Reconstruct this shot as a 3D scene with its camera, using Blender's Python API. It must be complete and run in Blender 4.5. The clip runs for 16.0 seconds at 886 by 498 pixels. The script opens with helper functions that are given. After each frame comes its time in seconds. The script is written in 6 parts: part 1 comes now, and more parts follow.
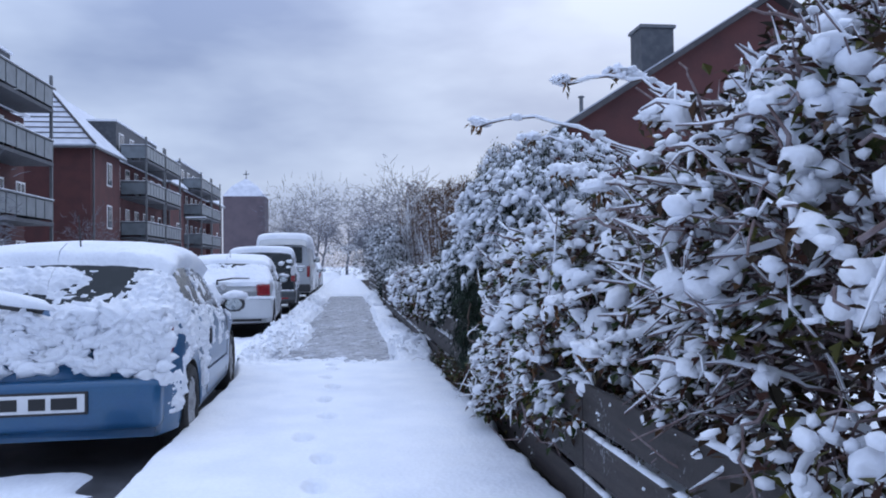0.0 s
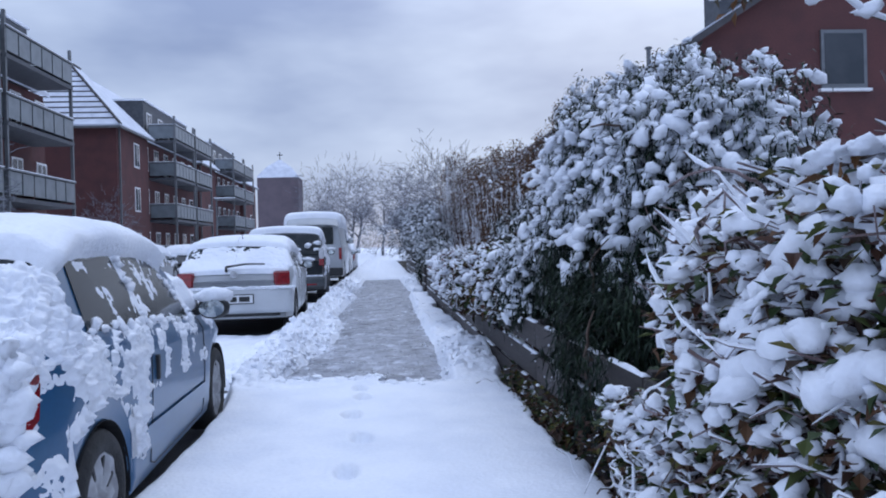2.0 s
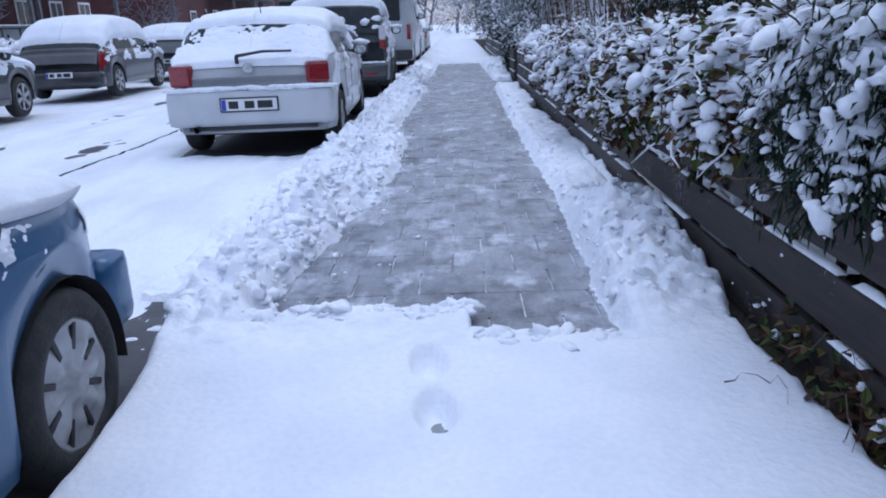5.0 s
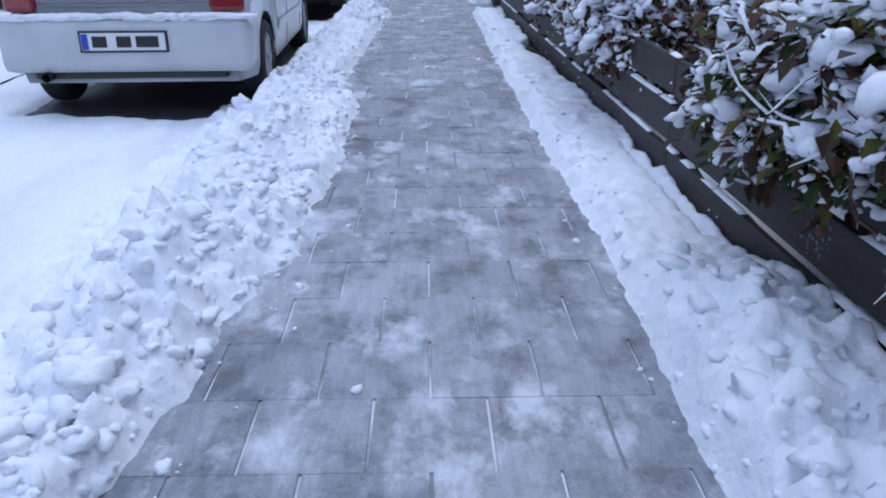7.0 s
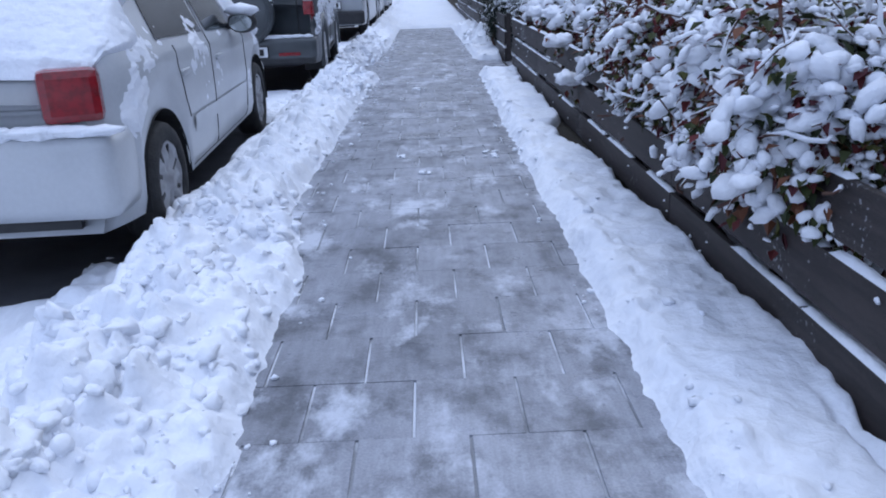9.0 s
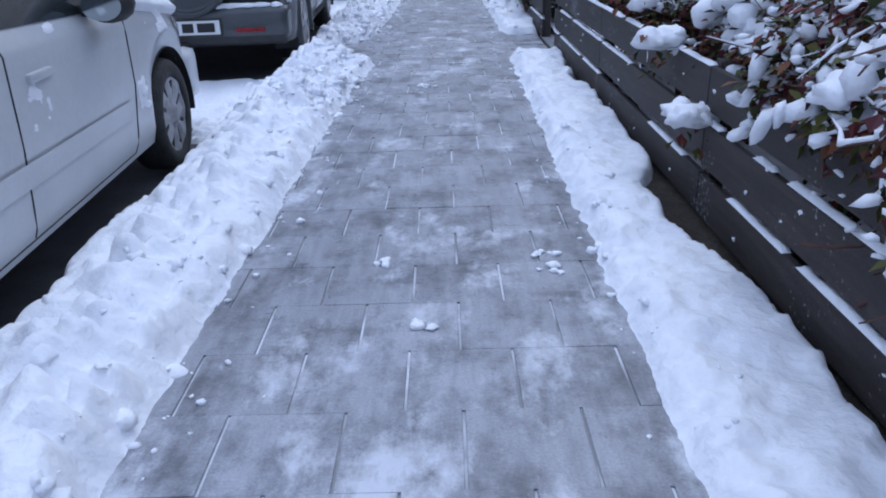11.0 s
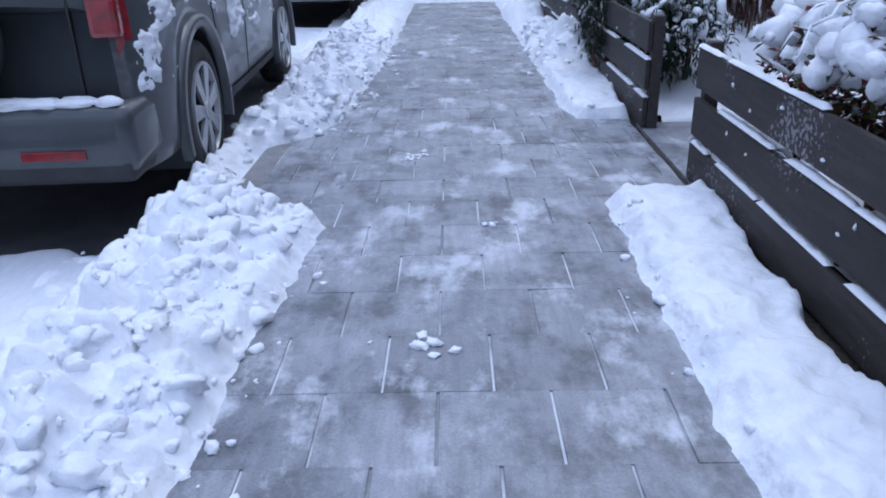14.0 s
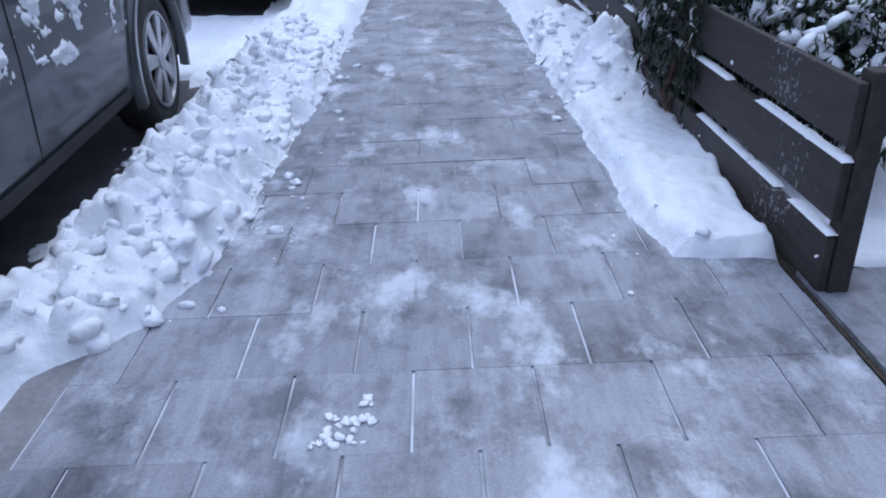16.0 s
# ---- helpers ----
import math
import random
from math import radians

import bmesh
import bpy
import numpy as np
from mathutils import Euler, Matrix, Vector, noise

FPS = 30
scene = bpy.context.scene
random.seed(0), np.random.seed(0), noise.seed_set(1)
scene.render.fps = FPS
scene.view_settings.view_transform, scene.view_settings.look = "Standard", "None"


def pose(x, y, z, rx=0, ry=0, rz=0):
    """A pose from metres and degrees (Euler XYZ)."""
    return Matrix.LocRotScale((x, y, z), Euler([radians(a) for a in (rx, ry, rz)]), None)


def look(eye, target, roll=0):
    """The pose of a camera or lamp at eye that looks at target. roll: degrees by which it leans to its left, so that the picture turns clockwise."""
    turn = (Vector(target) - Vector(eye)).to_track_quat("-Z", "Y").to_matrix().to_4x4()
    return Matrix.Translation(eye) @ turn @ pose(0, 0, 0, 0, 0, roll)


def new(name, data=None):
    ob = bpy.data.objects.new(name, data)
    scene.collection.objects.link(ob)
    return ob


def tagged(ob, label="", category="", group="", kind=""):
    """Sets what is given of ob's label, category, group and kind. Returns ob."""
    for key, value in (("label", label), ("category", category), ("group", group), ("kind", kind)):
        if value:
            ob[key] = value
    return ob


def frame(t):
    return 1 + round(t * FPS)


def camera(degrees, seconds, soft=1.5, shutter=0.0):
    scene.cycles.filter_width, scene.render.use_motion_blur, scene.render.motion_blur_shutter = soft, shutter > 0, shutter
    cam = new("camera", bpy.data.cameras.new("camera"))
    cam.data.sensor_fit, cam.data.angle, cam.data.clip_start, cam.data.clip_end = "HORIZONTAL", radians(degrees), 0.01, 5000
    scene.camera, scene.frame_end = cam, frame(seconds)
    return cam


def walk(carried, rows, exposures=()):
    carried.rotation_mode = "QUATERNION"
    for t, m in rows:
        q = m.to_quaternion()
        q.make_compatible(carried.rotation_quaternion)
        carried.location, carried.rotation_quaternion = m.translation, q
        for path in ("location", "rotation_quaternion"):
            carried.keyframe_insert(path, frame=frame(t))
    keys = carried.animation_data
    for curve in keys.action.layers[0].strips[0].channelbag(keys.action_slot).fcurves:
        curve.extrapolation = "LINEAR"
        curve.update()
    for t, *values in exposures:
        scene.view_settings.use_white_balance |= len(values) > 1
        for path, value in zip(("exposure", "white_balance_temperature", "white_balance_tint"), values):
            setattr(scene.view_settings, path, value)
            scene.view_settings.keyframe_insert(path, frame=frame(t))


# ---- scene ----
cam = camera(60.73, 16.0, 1.9)
# seconds, place, tilt, roll, turn
ROWS = [
    (0, -0.024, -0.042, 1.084, 91.21, 0.75, -7.24),
    (0.5, -0.037, 0.576, 1.096, 90.93, 1.21, -8.80),
    (1, -0.026, 1.180, 1.098, 90.20, 1.53, -10.03),
    (1.5, -0.033, 1.764, 1.104, 90.44, 2.33, -6.17),
    (2, -0.007, 2.333, 1.097, 89.71, 1.52, -4.55),
    (2.5, -0.035, 2.896, 1.096, 84.11, 1.70, -1.28),
    (3, -0.036, 3.467, 1.082, 80.79, 3.64, 0.54),
    (3.2, -0.042, 3.686, 1.064, 81.49, 1.19, 1.68),
    (5.3, -0.082, 6.026, 1.092, 71.62, 2.61, 0.49),
    (5.5, -0.085, 6.250, 1.093, 70.84, 1.70, -2.31),
    (6, -0.107, 6.822, 1.094, 71.18, 0.82, -2.38),
    (6.5, -0.122, 7.375, 1.097, 67.47, 1.89, -3.39),
    (7, -0.141, 7.924, 1.089, 67.12, -0.03, -1.33),
    (7.5, -0.144, 8.475, 1.083, 66.22, 1.16, -0.49),
    (8, -0.126, 9.045, 1.086, 68.18, 0.86, -0.58),
    (8.5, -0.116, 9.614, 1.080, 68.68, 2.96, -2.12),
    (8.7, -0.094, 9.843, 1.081, 70.35, 2.27, -1.56),
    (10.8, -0.017, 12.313, 1.090, 66.01, 1.38, -1.20),
    (11, -0.017, 12.548, 1.093, 66.49, 1.53, -0.16),
    (11.5, -0.020, 13.133, 1.099, 70.77, 1.19, -1.48),
    (12, -0.043, 13.736, 1.092, 69.56, 0.99, -0.53),
    (12.5, -0.024, 14.330, 1.091, 69.06, 0.95, -3.50),
    (13, -0.037, 14.934, 1.080, 67.59, -0.89, -0.47),
    (13.5, -0.040, 15.550, 1.091, 64.84, 0.33, -0.27),
    (14, -0.080, 16.160, 1.095, 66.44, 1.40, 0.54),
    (14.5, -0.060, 16.761, 1.088, 65.35, 2.60, 0.37),
    (15, -0.080, 17.332, 1.087, 63.97, 3.65, -0.42),
    (15.5, -0.054, 17.934, 1.090, 64.13, 1.77, -1.77),
    (16, -0.049, 18.552, 1.081, 62.99, 2.25, -1.06),
]
walk(cam, [(t, pose(*place)) for t, *place in ROWS],
     [(0.0, -0.12), (2.5, -0.14), (4.0, -0.13), (5.5, -0.13), (8.0, -0.09), (11.0, -0.04), (16.0, 0.13)])

# ---- light ----
world = bpy.data.worlds.new("overcast")
scene.world = world
world.use_nodes = True
wn, wl = world.node_tree.nodes, world.node_tree.links
wn.clear()
w_out = wn.new("ShaderNodeOutputWorld")
w_sky = wn.new("ShaderNodeTexSky")
w_sky.sky_type, w_sky.sun_disc = "NISHITA", False
w_sky.sun_elevation, w_sky.sun_rotation = radians(28), radians(20)
w_bg_sky = wn.new("ShaderNodeBackground")
w_bg_sky.inputs["Strength"].default_value = 0.012
wl.new(w_sky.outputs[0], w_bg_sky.inputs["Color"])
w_tc = wn.new("ShaderNodeTexCoord")
w_map = wn.new("ShaderNodeMapping")
w_map.inputs["Scale"].default_value = (1.3, 1.3, 3.4)
w_map.inputs["Location"].default_value = (3.1, 0.4, 0.35)
wl.new(w_tc.outputs["Generated"], w_map.inputs["Vector"])
w_noise = wn.new("ShaderNodeTexNoise")
w_noise.inputs["Scale"].default_value = 1.5
w_noise.inputs["Detail"].default_value = 5.0
w_noise.inputs["Roughness"].default_value = 0.5
wl.new(w_map.outputs[0], w_noise.inputs["Vector"])
w_ramp = wn.new("ShaderNodeValToRGB")
w_ramp.color_ramp.elements[0].position, w_ramp.color_ramp.elements[0].color = 0.42, (0.315, 0.412, 0.69, 1)
w_ramp.color_ramp.elements[1].position, w_ramp.color_ramp.elements[1].color = 0.64, (0.655, 0.785, 1.07, 1)
wl.new(w_noise.outputs["Fac"], w_ramp.inputs["Fac"])
w_bg = wn.new("ShaderNodeBackground")
# an overcast sky is brighter overhead than at the horizon
w_sep = wn.new("ShaderNodeSeparateXYZ")
wl.new(w_tc.outputs["Generated"], w_sep.inputs[0])
w_lift = wn.new("ShaderNodeMapRange")
w_lift.inputs["From Min"].default_value, w_lift.inputs["From Max"].default_value = 0.25, 1.0
w_lift.inputs["To Min"].default_value, w_lift.inputs["To Max"].default_value = 0.86, 2.0
wl.new(w_sep.outputs["Z"], w_lift.inputs["Value"])
wl.new(w_lift.outputs[0], w_bg.inputs["Strength"])
wl.new(w_ramp.outputs["Color"], w_bg.inputs["Color"])
w_add = wn.new("ShaderNodeAddShader")
wl.new(w_bg.outputs[0], w_add.inputs[0])
wl.new(w_bg_sky.outputs[0], w_add.inputs[1])
wl.new(w_add.outputs[0], w_out.inputs["Surface"])

sun = new("sun", bpy.data.lights.new("sun", "SUN"))
sun.data.energy, sun.data.angle, sun.data.color = 0.6, radians(35), (0.93, 0.97, 1.0)
sun.matrix_world = look((0, 0, 30), (-4, -10, 10))


# ---- materials ----
def material(name, base, rough=0.6, metal=0.0, second=None, scale=8.0, bump=0.0, bump_scale=60.0, spread=(0.4, 0.65),
             fine=None, rand=0.0, coat=0.0, spec=0.5, detail=6.0, stretch=(1, 1, 1), sss=0.0, dust=0.0):
    """Principled surface with broad and fine variation and relief."""
    m = bpy.data.materials.new(name)
    m.use_nodes = True
    nt = m.node_tree
    b = nt.nodes["Principled BSDF"]
    b.inputs["Roughness"].default_value = rough
    b.inputs["Metallic"].default_value = metal
    b.inputs["Coat Weight"].default_value = coat
    b.inputs["Specular IOR Level"].default_value = spec
    if sss:
        b.inputs["Subsurface Weight"].default_value = sss
        b.inputs["Subsurface Radius"].default_value = (0.02, 0.025, 0.03)
    tc = nt.nodes.new("ShaderNodeTexCoord")
    mp = nt.nodes.new("ShaderNodeMapping")
    mp.inputs["Scale"].default_value = stretch
    nt.links.new(tc.outputs["Object"], mp.inputs["Vector"])
    vec = mp.outputs[0]
    if rand:
        oi = nt.nodes.new("ShaderNodeObjectInfo")
        off = nt.nodes.new("ShaderNodeVectorMath")
        off.operation = "ADD"
        mul = nt.nodes.new("ShaderNodeMath")
        mul.operation = "MULTIPLY"
        mul.inputs[1].default_value = 37.0
        nt.links.new(oi.outputs["Random"], mul.inputs[0])
        nt.links.new(vec, off.inputs[0])
        nt.links.new(mul.outputs[0], off.inputs[1])
        vec = off.outputs[0]
    n1 = nt.nodes.new("ShaderNodeTexNoise")
    n1.inputs["Scale"].default_value, n1.inputs["Detail"].default_value = scale, detail
    nt.links.new(vec, n1.inputs["Vector"])
    ramp = nt.nodes.new("ShaderNodeValToRGB")
    second = second or tuple(c * 0.8 for c in base)
    e = ramp.color_ramp.elements
    e[0].position, e[0].color = spread[0], (*base, 1)
    e[1].position, e[1].color = spread[1], (*second, 1)
    nt.links.new(n1.outputs["Fac"], ramp.inputs["Fac"])
    col = ramp.outputs["Color"]
    n2 = nt.nodes.new("ShaderNodeTexNoise")
    n2.inputs["Scale"].default_value, n2.inputs["Detail"].default_value = bump_scale, 4.0
    nt.links.new(vec, n2.inputs["Vector"])
    if fine:
        r2 = nt.nodes.new("ShaderNodeValToRGB")
        r2.color_ramp.elements[0].position, r2.color_ramp.elements[0].color = 0.3, (1 - fine,) * 3 + (1,)
        r2.color_ramp.elements[1].position, r2.color_ramp.elements[1].color = 0.7, (1 + fine,) * 3 + (1,)
        mx = nt.nodes.new("ShaderNodeMix")
        mx.data_type, mx.blend_type = "RGBA", "MULTIPLY"
        mx.inputs["Factor"].default_value = 1.0
        nt.links.new(n2.outputs["Fac"], r2.inputs["Fac"])
        nt.links.new(col, mx.inputs["A"])
        nt.links.new(r2.outputs["Color"], mx.inputs["B"])
        col = mx.outputs["Result"]
    if dust:
        nd, nf = nt.nodes.new("ShaderNodeTexNoise"), nt.nodes.new("ShaderNodeTexNoise")
        nd.inputs["Scale"].default_value, nf.inputs["Scale"].default_value = 2.2, 60.0
        nt.links.new(tc.outputs["Object"], nd.inputs["Vector"])
        nt.links.new(tc.outputs["Object"], nf.inputs["Vector"])
        pr = nt.nodes.new("ShaderNodeMath")
        pr.operation = "MULTIPLY"
        nt.links.new(nd.outputs["Fac"], pr.inputs[0])
        nt.links.new(nf.outputs["Fac"], pr.inputs[1])
        dr = nt.nodes.new("ShaderNodeValToRGB")
        dr.color_ramp.elements[0].position, dr.color_ramp.elements[1].position = 0.37, 0.41
        nt.links.new(pr.outputs[0], dr.inputs["Fac"])
        dm = nt.nodes.new("ShaderNodeMix")
        dm.data_type = "RGBA"
        sc = nt.nodes.new("ShaderNodeMath")
        sc.operation = "MULTIPLY"
        sc.inputs[1].default_value = dust
        nt.links.new(dr.outputs["Color"], sc.inputs[0])
        nt.links.new(sc.outputs[0], dm.inputs["Factor"])
        nt.links.new(col, dm.inputs["A"])
        dm.inputs["B"].default_value = (0.75, 0.78, 0.84, 1)
        col = dm.outputs["Result"]
    nt.links.new(col, b.inputs["Base Color"])
    if rand:
        br = nt.nodes.new("ShaderNodeHueSaturation")
        mr = nt.nodes.new("ShaderNodeMapRange")
        mr.inputs["To Min"].default_value, mr.inputs["To Max"].default_value = 1 - rand, 1 + rand
        nt.links.new(oi.outputs["Random"], mr.inputs["Value"])
        nt.links.new(mr.outputs[0], br.inputs["Value"])
        nt.links.new(col, br.inputs["Color"])
        nt.links.new(br.outputs["Color"], b.inputs["Base Color"])
    if bump:
        bp = nt.nodes.new("ShaderNodeBump")
        bp.inputs["Strength"].default_value, bp.inputs["Distance"].default_value = bump, 0.02
        nt.links.new(n2.outputs["Fac"], bp.inputs["Height"])
        nt.links.new(bp.outputs[0], b.inputs["Normal"])
    return m


def leaf_material(name, colours, rough=0.55):
    """Leaves: each loose leaf takes its own colour."""
    m = bpy.data.materials.new(name)
    m.use_nodes = True
    nt = m.node_tree
    b = nt.nodes["Principled BSDF"]
    b.inputs["Roughness"].default_value = rough
    b.inputs["Specular IOR Level"].default_value = 0.2
    g = nt.nodes.new("ShaderNodeNewGeometry")
    ramp = nt.nodes.new("ShaderNodeValToRGB")
    ramp.color_ramp.interpolation = "CONSTANT"
    e = ramp.color_ramp.elements
    while len(e) < len(colours):
        e.new(0.5)
    for i, c in enumerate(colours):
        e[i].position, e[i].color = i / len(colours), (*c, 1)
    nt.links.new(g.outputs["Random Per Island"], ramp.inputs["Fac"])
    nt.links.new(ramp.outputs["Color"], b.inputs["Base Color"])
    return m


SNOW = material("snow", (0.86, 0.88, 0.92), 0.62, second=(0.78, 0.81, 0.87), scale=2.5, bump=0.35, bump_scale=45, fine=0.03, spec=0.25)
SNOW_LUMPY = material("crumbly_snow", (0.86, 0.88, 0.92), 0.62, second=(0.79, 0.82, 0.88), scale=3.5, bump=0.6, bump_scale=26, fine=0.04, spec=0.2)
SNOW_ROAD = material("trodden_snow", (0.84, 0.87, 0.92), 0.55, second=(0.66, 0.69, 0.76), scale=1.2, bump=0.4, bump_scale=30, fine=0.04, spec=0.3, spread=(0.45, 0.75), stretch=(1.6, 0.5, 1))
JOINT = material("slushy_joint", (0.26, 0.27, 0.29), 0.6, second=(0.70, 0.73, 0.79), scale=2.6, bump=0.3, spread=(0.42, 0.58))
ASPHALT = material("wet_asphalt", (0.045, 0.046, 0.052), 0.5, second=(0.075, 0.077, 0.085), scale=6, bump=0.4, bump_scale=150, fine=0.2)
KERB = material("kerb_stone", (0.26, 0.26, 0.27), 0.7, scale=9, bump=0.3, fine=0.12, rand=0.1)
SOIL = material("dark_soil", (0.035, 0.027, 0.02), 0.9, second=(0.06, 0.05, 0.035), scale=12, bump=0.8, fine=0.3)
FENCE = material("dark_stained_wood", (0.026, 0.020, 0.019), 0.6, second=(0.044, 0.034, 0.032), scale=5, bump=0.35, bump_scale=70, fine=0.2, rand=0.2, stretch=(8, 0.7, 8), dust=0.28)
BRICK = material("red_brick", (0.23, 0.062, 0.048), 0.85, second=(0.15, 0.045, 0.038), scale=7, bump=0.3, bump_scale=90, fine=0.2, rand=0.18)
BRICK_FAR = material("weathered_red_brick", (0.105, 0.038, 0.036), 0.85, second=(0.078, 0.031, 0.031), scale=1.3, bump=0.2, bump_scale=30, fine=0.12)
ROOF_SNOW = material("roof_snow", (0.70, 0.73, 0.8), 0.6, second=(0.58, 0.61, 0.68), scale=1.5, bump=0.2, bump_scale=10)
TILE = material("dark_roof_tile", (0.05, 0.047, 0.05), 0.6, second=(0.075, 0.07, 0.072), scale=4, bump=0.3, bump_scale=25)
SLATE = material("slate_cladding", (0.06, 0.065, 0.075), 0.6, second=(0.09, 0.095, 0.105), scale=5, bump=0.3, bump_scale=30)
STEEL = material("grey_steel", (0.17, 0.18, 0.19), 0.5, metal=0.4, scale=4)
PANEL = material("frosted_balcony_panel", (0.19, 0.215, 0.23), 0.35, second=(0.14, 0.16, 0.175), scale=2)
WHITE_PAINT = material("white_paint", (0.78, 0.78, 0.78), 0.4, second=(0.72, 0.72, 0.72), scale=3)
GLASS_DARK = material("window_glass", (0.03, 0.035, 0.04), 0.06, second=(0.05, 0.055, 0.06), scale=1.5, spec=0.8)
CAR_GLASS = material("car_glass", (0.022, 0.027, 0.03), 0.12, second=(0.04, 0.045, 0.05), scale=7, spec=0.18, spread=(0.5, 0.75))
RUBBER = material("tyre_rubber", (0.018, 0.018, 0.019), 0.75, second=(0.03, 0.03, 0.031), scale=20, bump=0.3, bump_scale=80)
BLACK_PLASTIC = material("black_plastic", (0.02, 0.02, 0.022), 0.55, second=(0.03, 0.03, 0.032), scale=9)
UNDER = material("dark_underbody", (0.012, 0.012, 0.013), 0.85, scale=5)
RIM = material("alloy_rim", (0.5, 0.51, 0.53), 0.35, metal=0.75, second=(0.36, 0.36, 0.37), scale=14)
HUBCAP = material("silver_hubcap", (0.42, 0.43, 0.45), 0.45, metal=0.4, second=(0.3, 0.3, 0.31), scale=14)
PAINT_BLUE = material("blue_car_paint", (0.014, 0.088, 0.20), 0.34, metal=0.15, second=(0.02, 0.098, 0.20), scale=5, coat=0.5, fine=0.05)
PAINT_WHITE = material("white_car_paint", (0.52, 0.54, 0.56), 0.35, second=(0.46, 0.48, 0.50), scale=3, coat=0.4, fine=0.03)
PAINT_GREY = material("grey_car_paint", (0.05, 0.058, 0.064), 0.38, metal=0.2, second=(0.066, 0.075, 0.082), scale=4, coat=0.5, fine=0.05)
PAINT_DARK = material("black_car_paint", (0.02, 0.021, 0.024), 0.3, second=(0.035, 0.036, 0.04), scale=4, coat=0.5)
PAINT_SILVER = material("silver_car_paint", (0.4, 0.41, 0.43), 0.35, metal=0.4, second=(0.34, 0.35, 0.37), scale=4, coat=0.4)
RED_LENS = material("red_lamp_lens", (0.27, 0.01, 0.016), 0.2, second=(0.16, 0.008, 0.012), scale=30, coat=0.6)
CLEAR_LENS = material("clear_lamp_lens", (0.6, 0.6, 0.62), 0.15, second=(0.45, 0.45, 0.47), scale=30, coat=0.5)
PLATE = material("number_plate_white", (0.72, 0.73, 0.74), 0.4, second=(0.66, 0.67, 0.68), scale=9)
PLATE_BLUE = material("plate_blue_band", (0.02, 0.06, 0.42), 0.4)
INK = material("plate_black", (0.015, 0.015, 0.017), 0.5)
MIRROR = material("mirror_glass", (0.55, 0.6, 0.62), 0.08, metal=1.0, scale=3)
BARK = material("brown_bark", (0.075, 0.05, 0.038), 0.85, second=(0.13, 0.085, 0.065), scale=20, bump=0.5, bump_scale=90)
TWIG = material("reddish_twig", (0.085, 0.04, 0.032), 0.8, second=(0.12, 0.065, 0.045), scale=15)
TWIG_PALE = material("frosted_brown_twig", (0.13, 0.085, 0.08), 0.85, second=(0.26, 0.21, 0.215), scale=25)
LEAF_WILT = leaf_material("wilted_shrub_leaves", [(0.04, 0.024, 0.013), (0.065, 0.034, 0.016), (0.04, 0.05, 0.014), (0.026, 0.02, 0.012), (0.085, 0.08, 0.02), (0.06, 0.024, 0.016)])
# pale grey-blue twigs: frost, plus distance haze put into the colour
TWIG_FAR = material("frosted_hazy_twigs", (0.13, 0.135, 0.155), 0.9, second=(0.27, 0.28, 0.32), scale=1.5)
LEAF_MIX = leaf_material("autumn_shrub_leaves", [(0.035, 0.055, 0.02), (0.07, 0.085, 0.025), (0.10, 0.05, 0.025), (0.06, 0.03, 0.022), (0.085, 0.04, 0.025), (0.05, 0.07, 0.03), (0.12, 0.105, 0.03), (0.055, 0.035, 0.025)])
LEAF_RED = leaf_material("barberry_leaves", [(0.14, 0.03, 0.03), (0.09, 0.025, 0.03), (0.05, 0.06, 0.022), (0.17, 0.07, 0.04), (0.035, 0.045, 0.02), (0.10, 0.10, 0.03)])
LEAF_DARK = leaf_material("dark_conifer_needles", [(0.008, 0.018, 0.010), (0.012, 0.026, 0.014), (0.007, 0.013, 0.009), (0.02, 0.036, 0.018)])
# greyed leaf colours: distance haze is mixed into the paint
LEAF_HAZE = leaf_material("haze_tinted_leaves", [(0.06, 0.07, 0.065), (0.09, 0.10, 0.10), (0.14, 0.15, 0.165), (0.085, 0.075, 0.07)])
LEAF_BROWN = leaf_material("brown_beech_leaves", [(0.15, 0.075, 0.035), (0.11, 0.055, 0.03), (0.20, 0.10, 0.045), (0.075, 0.06, 0.035)])


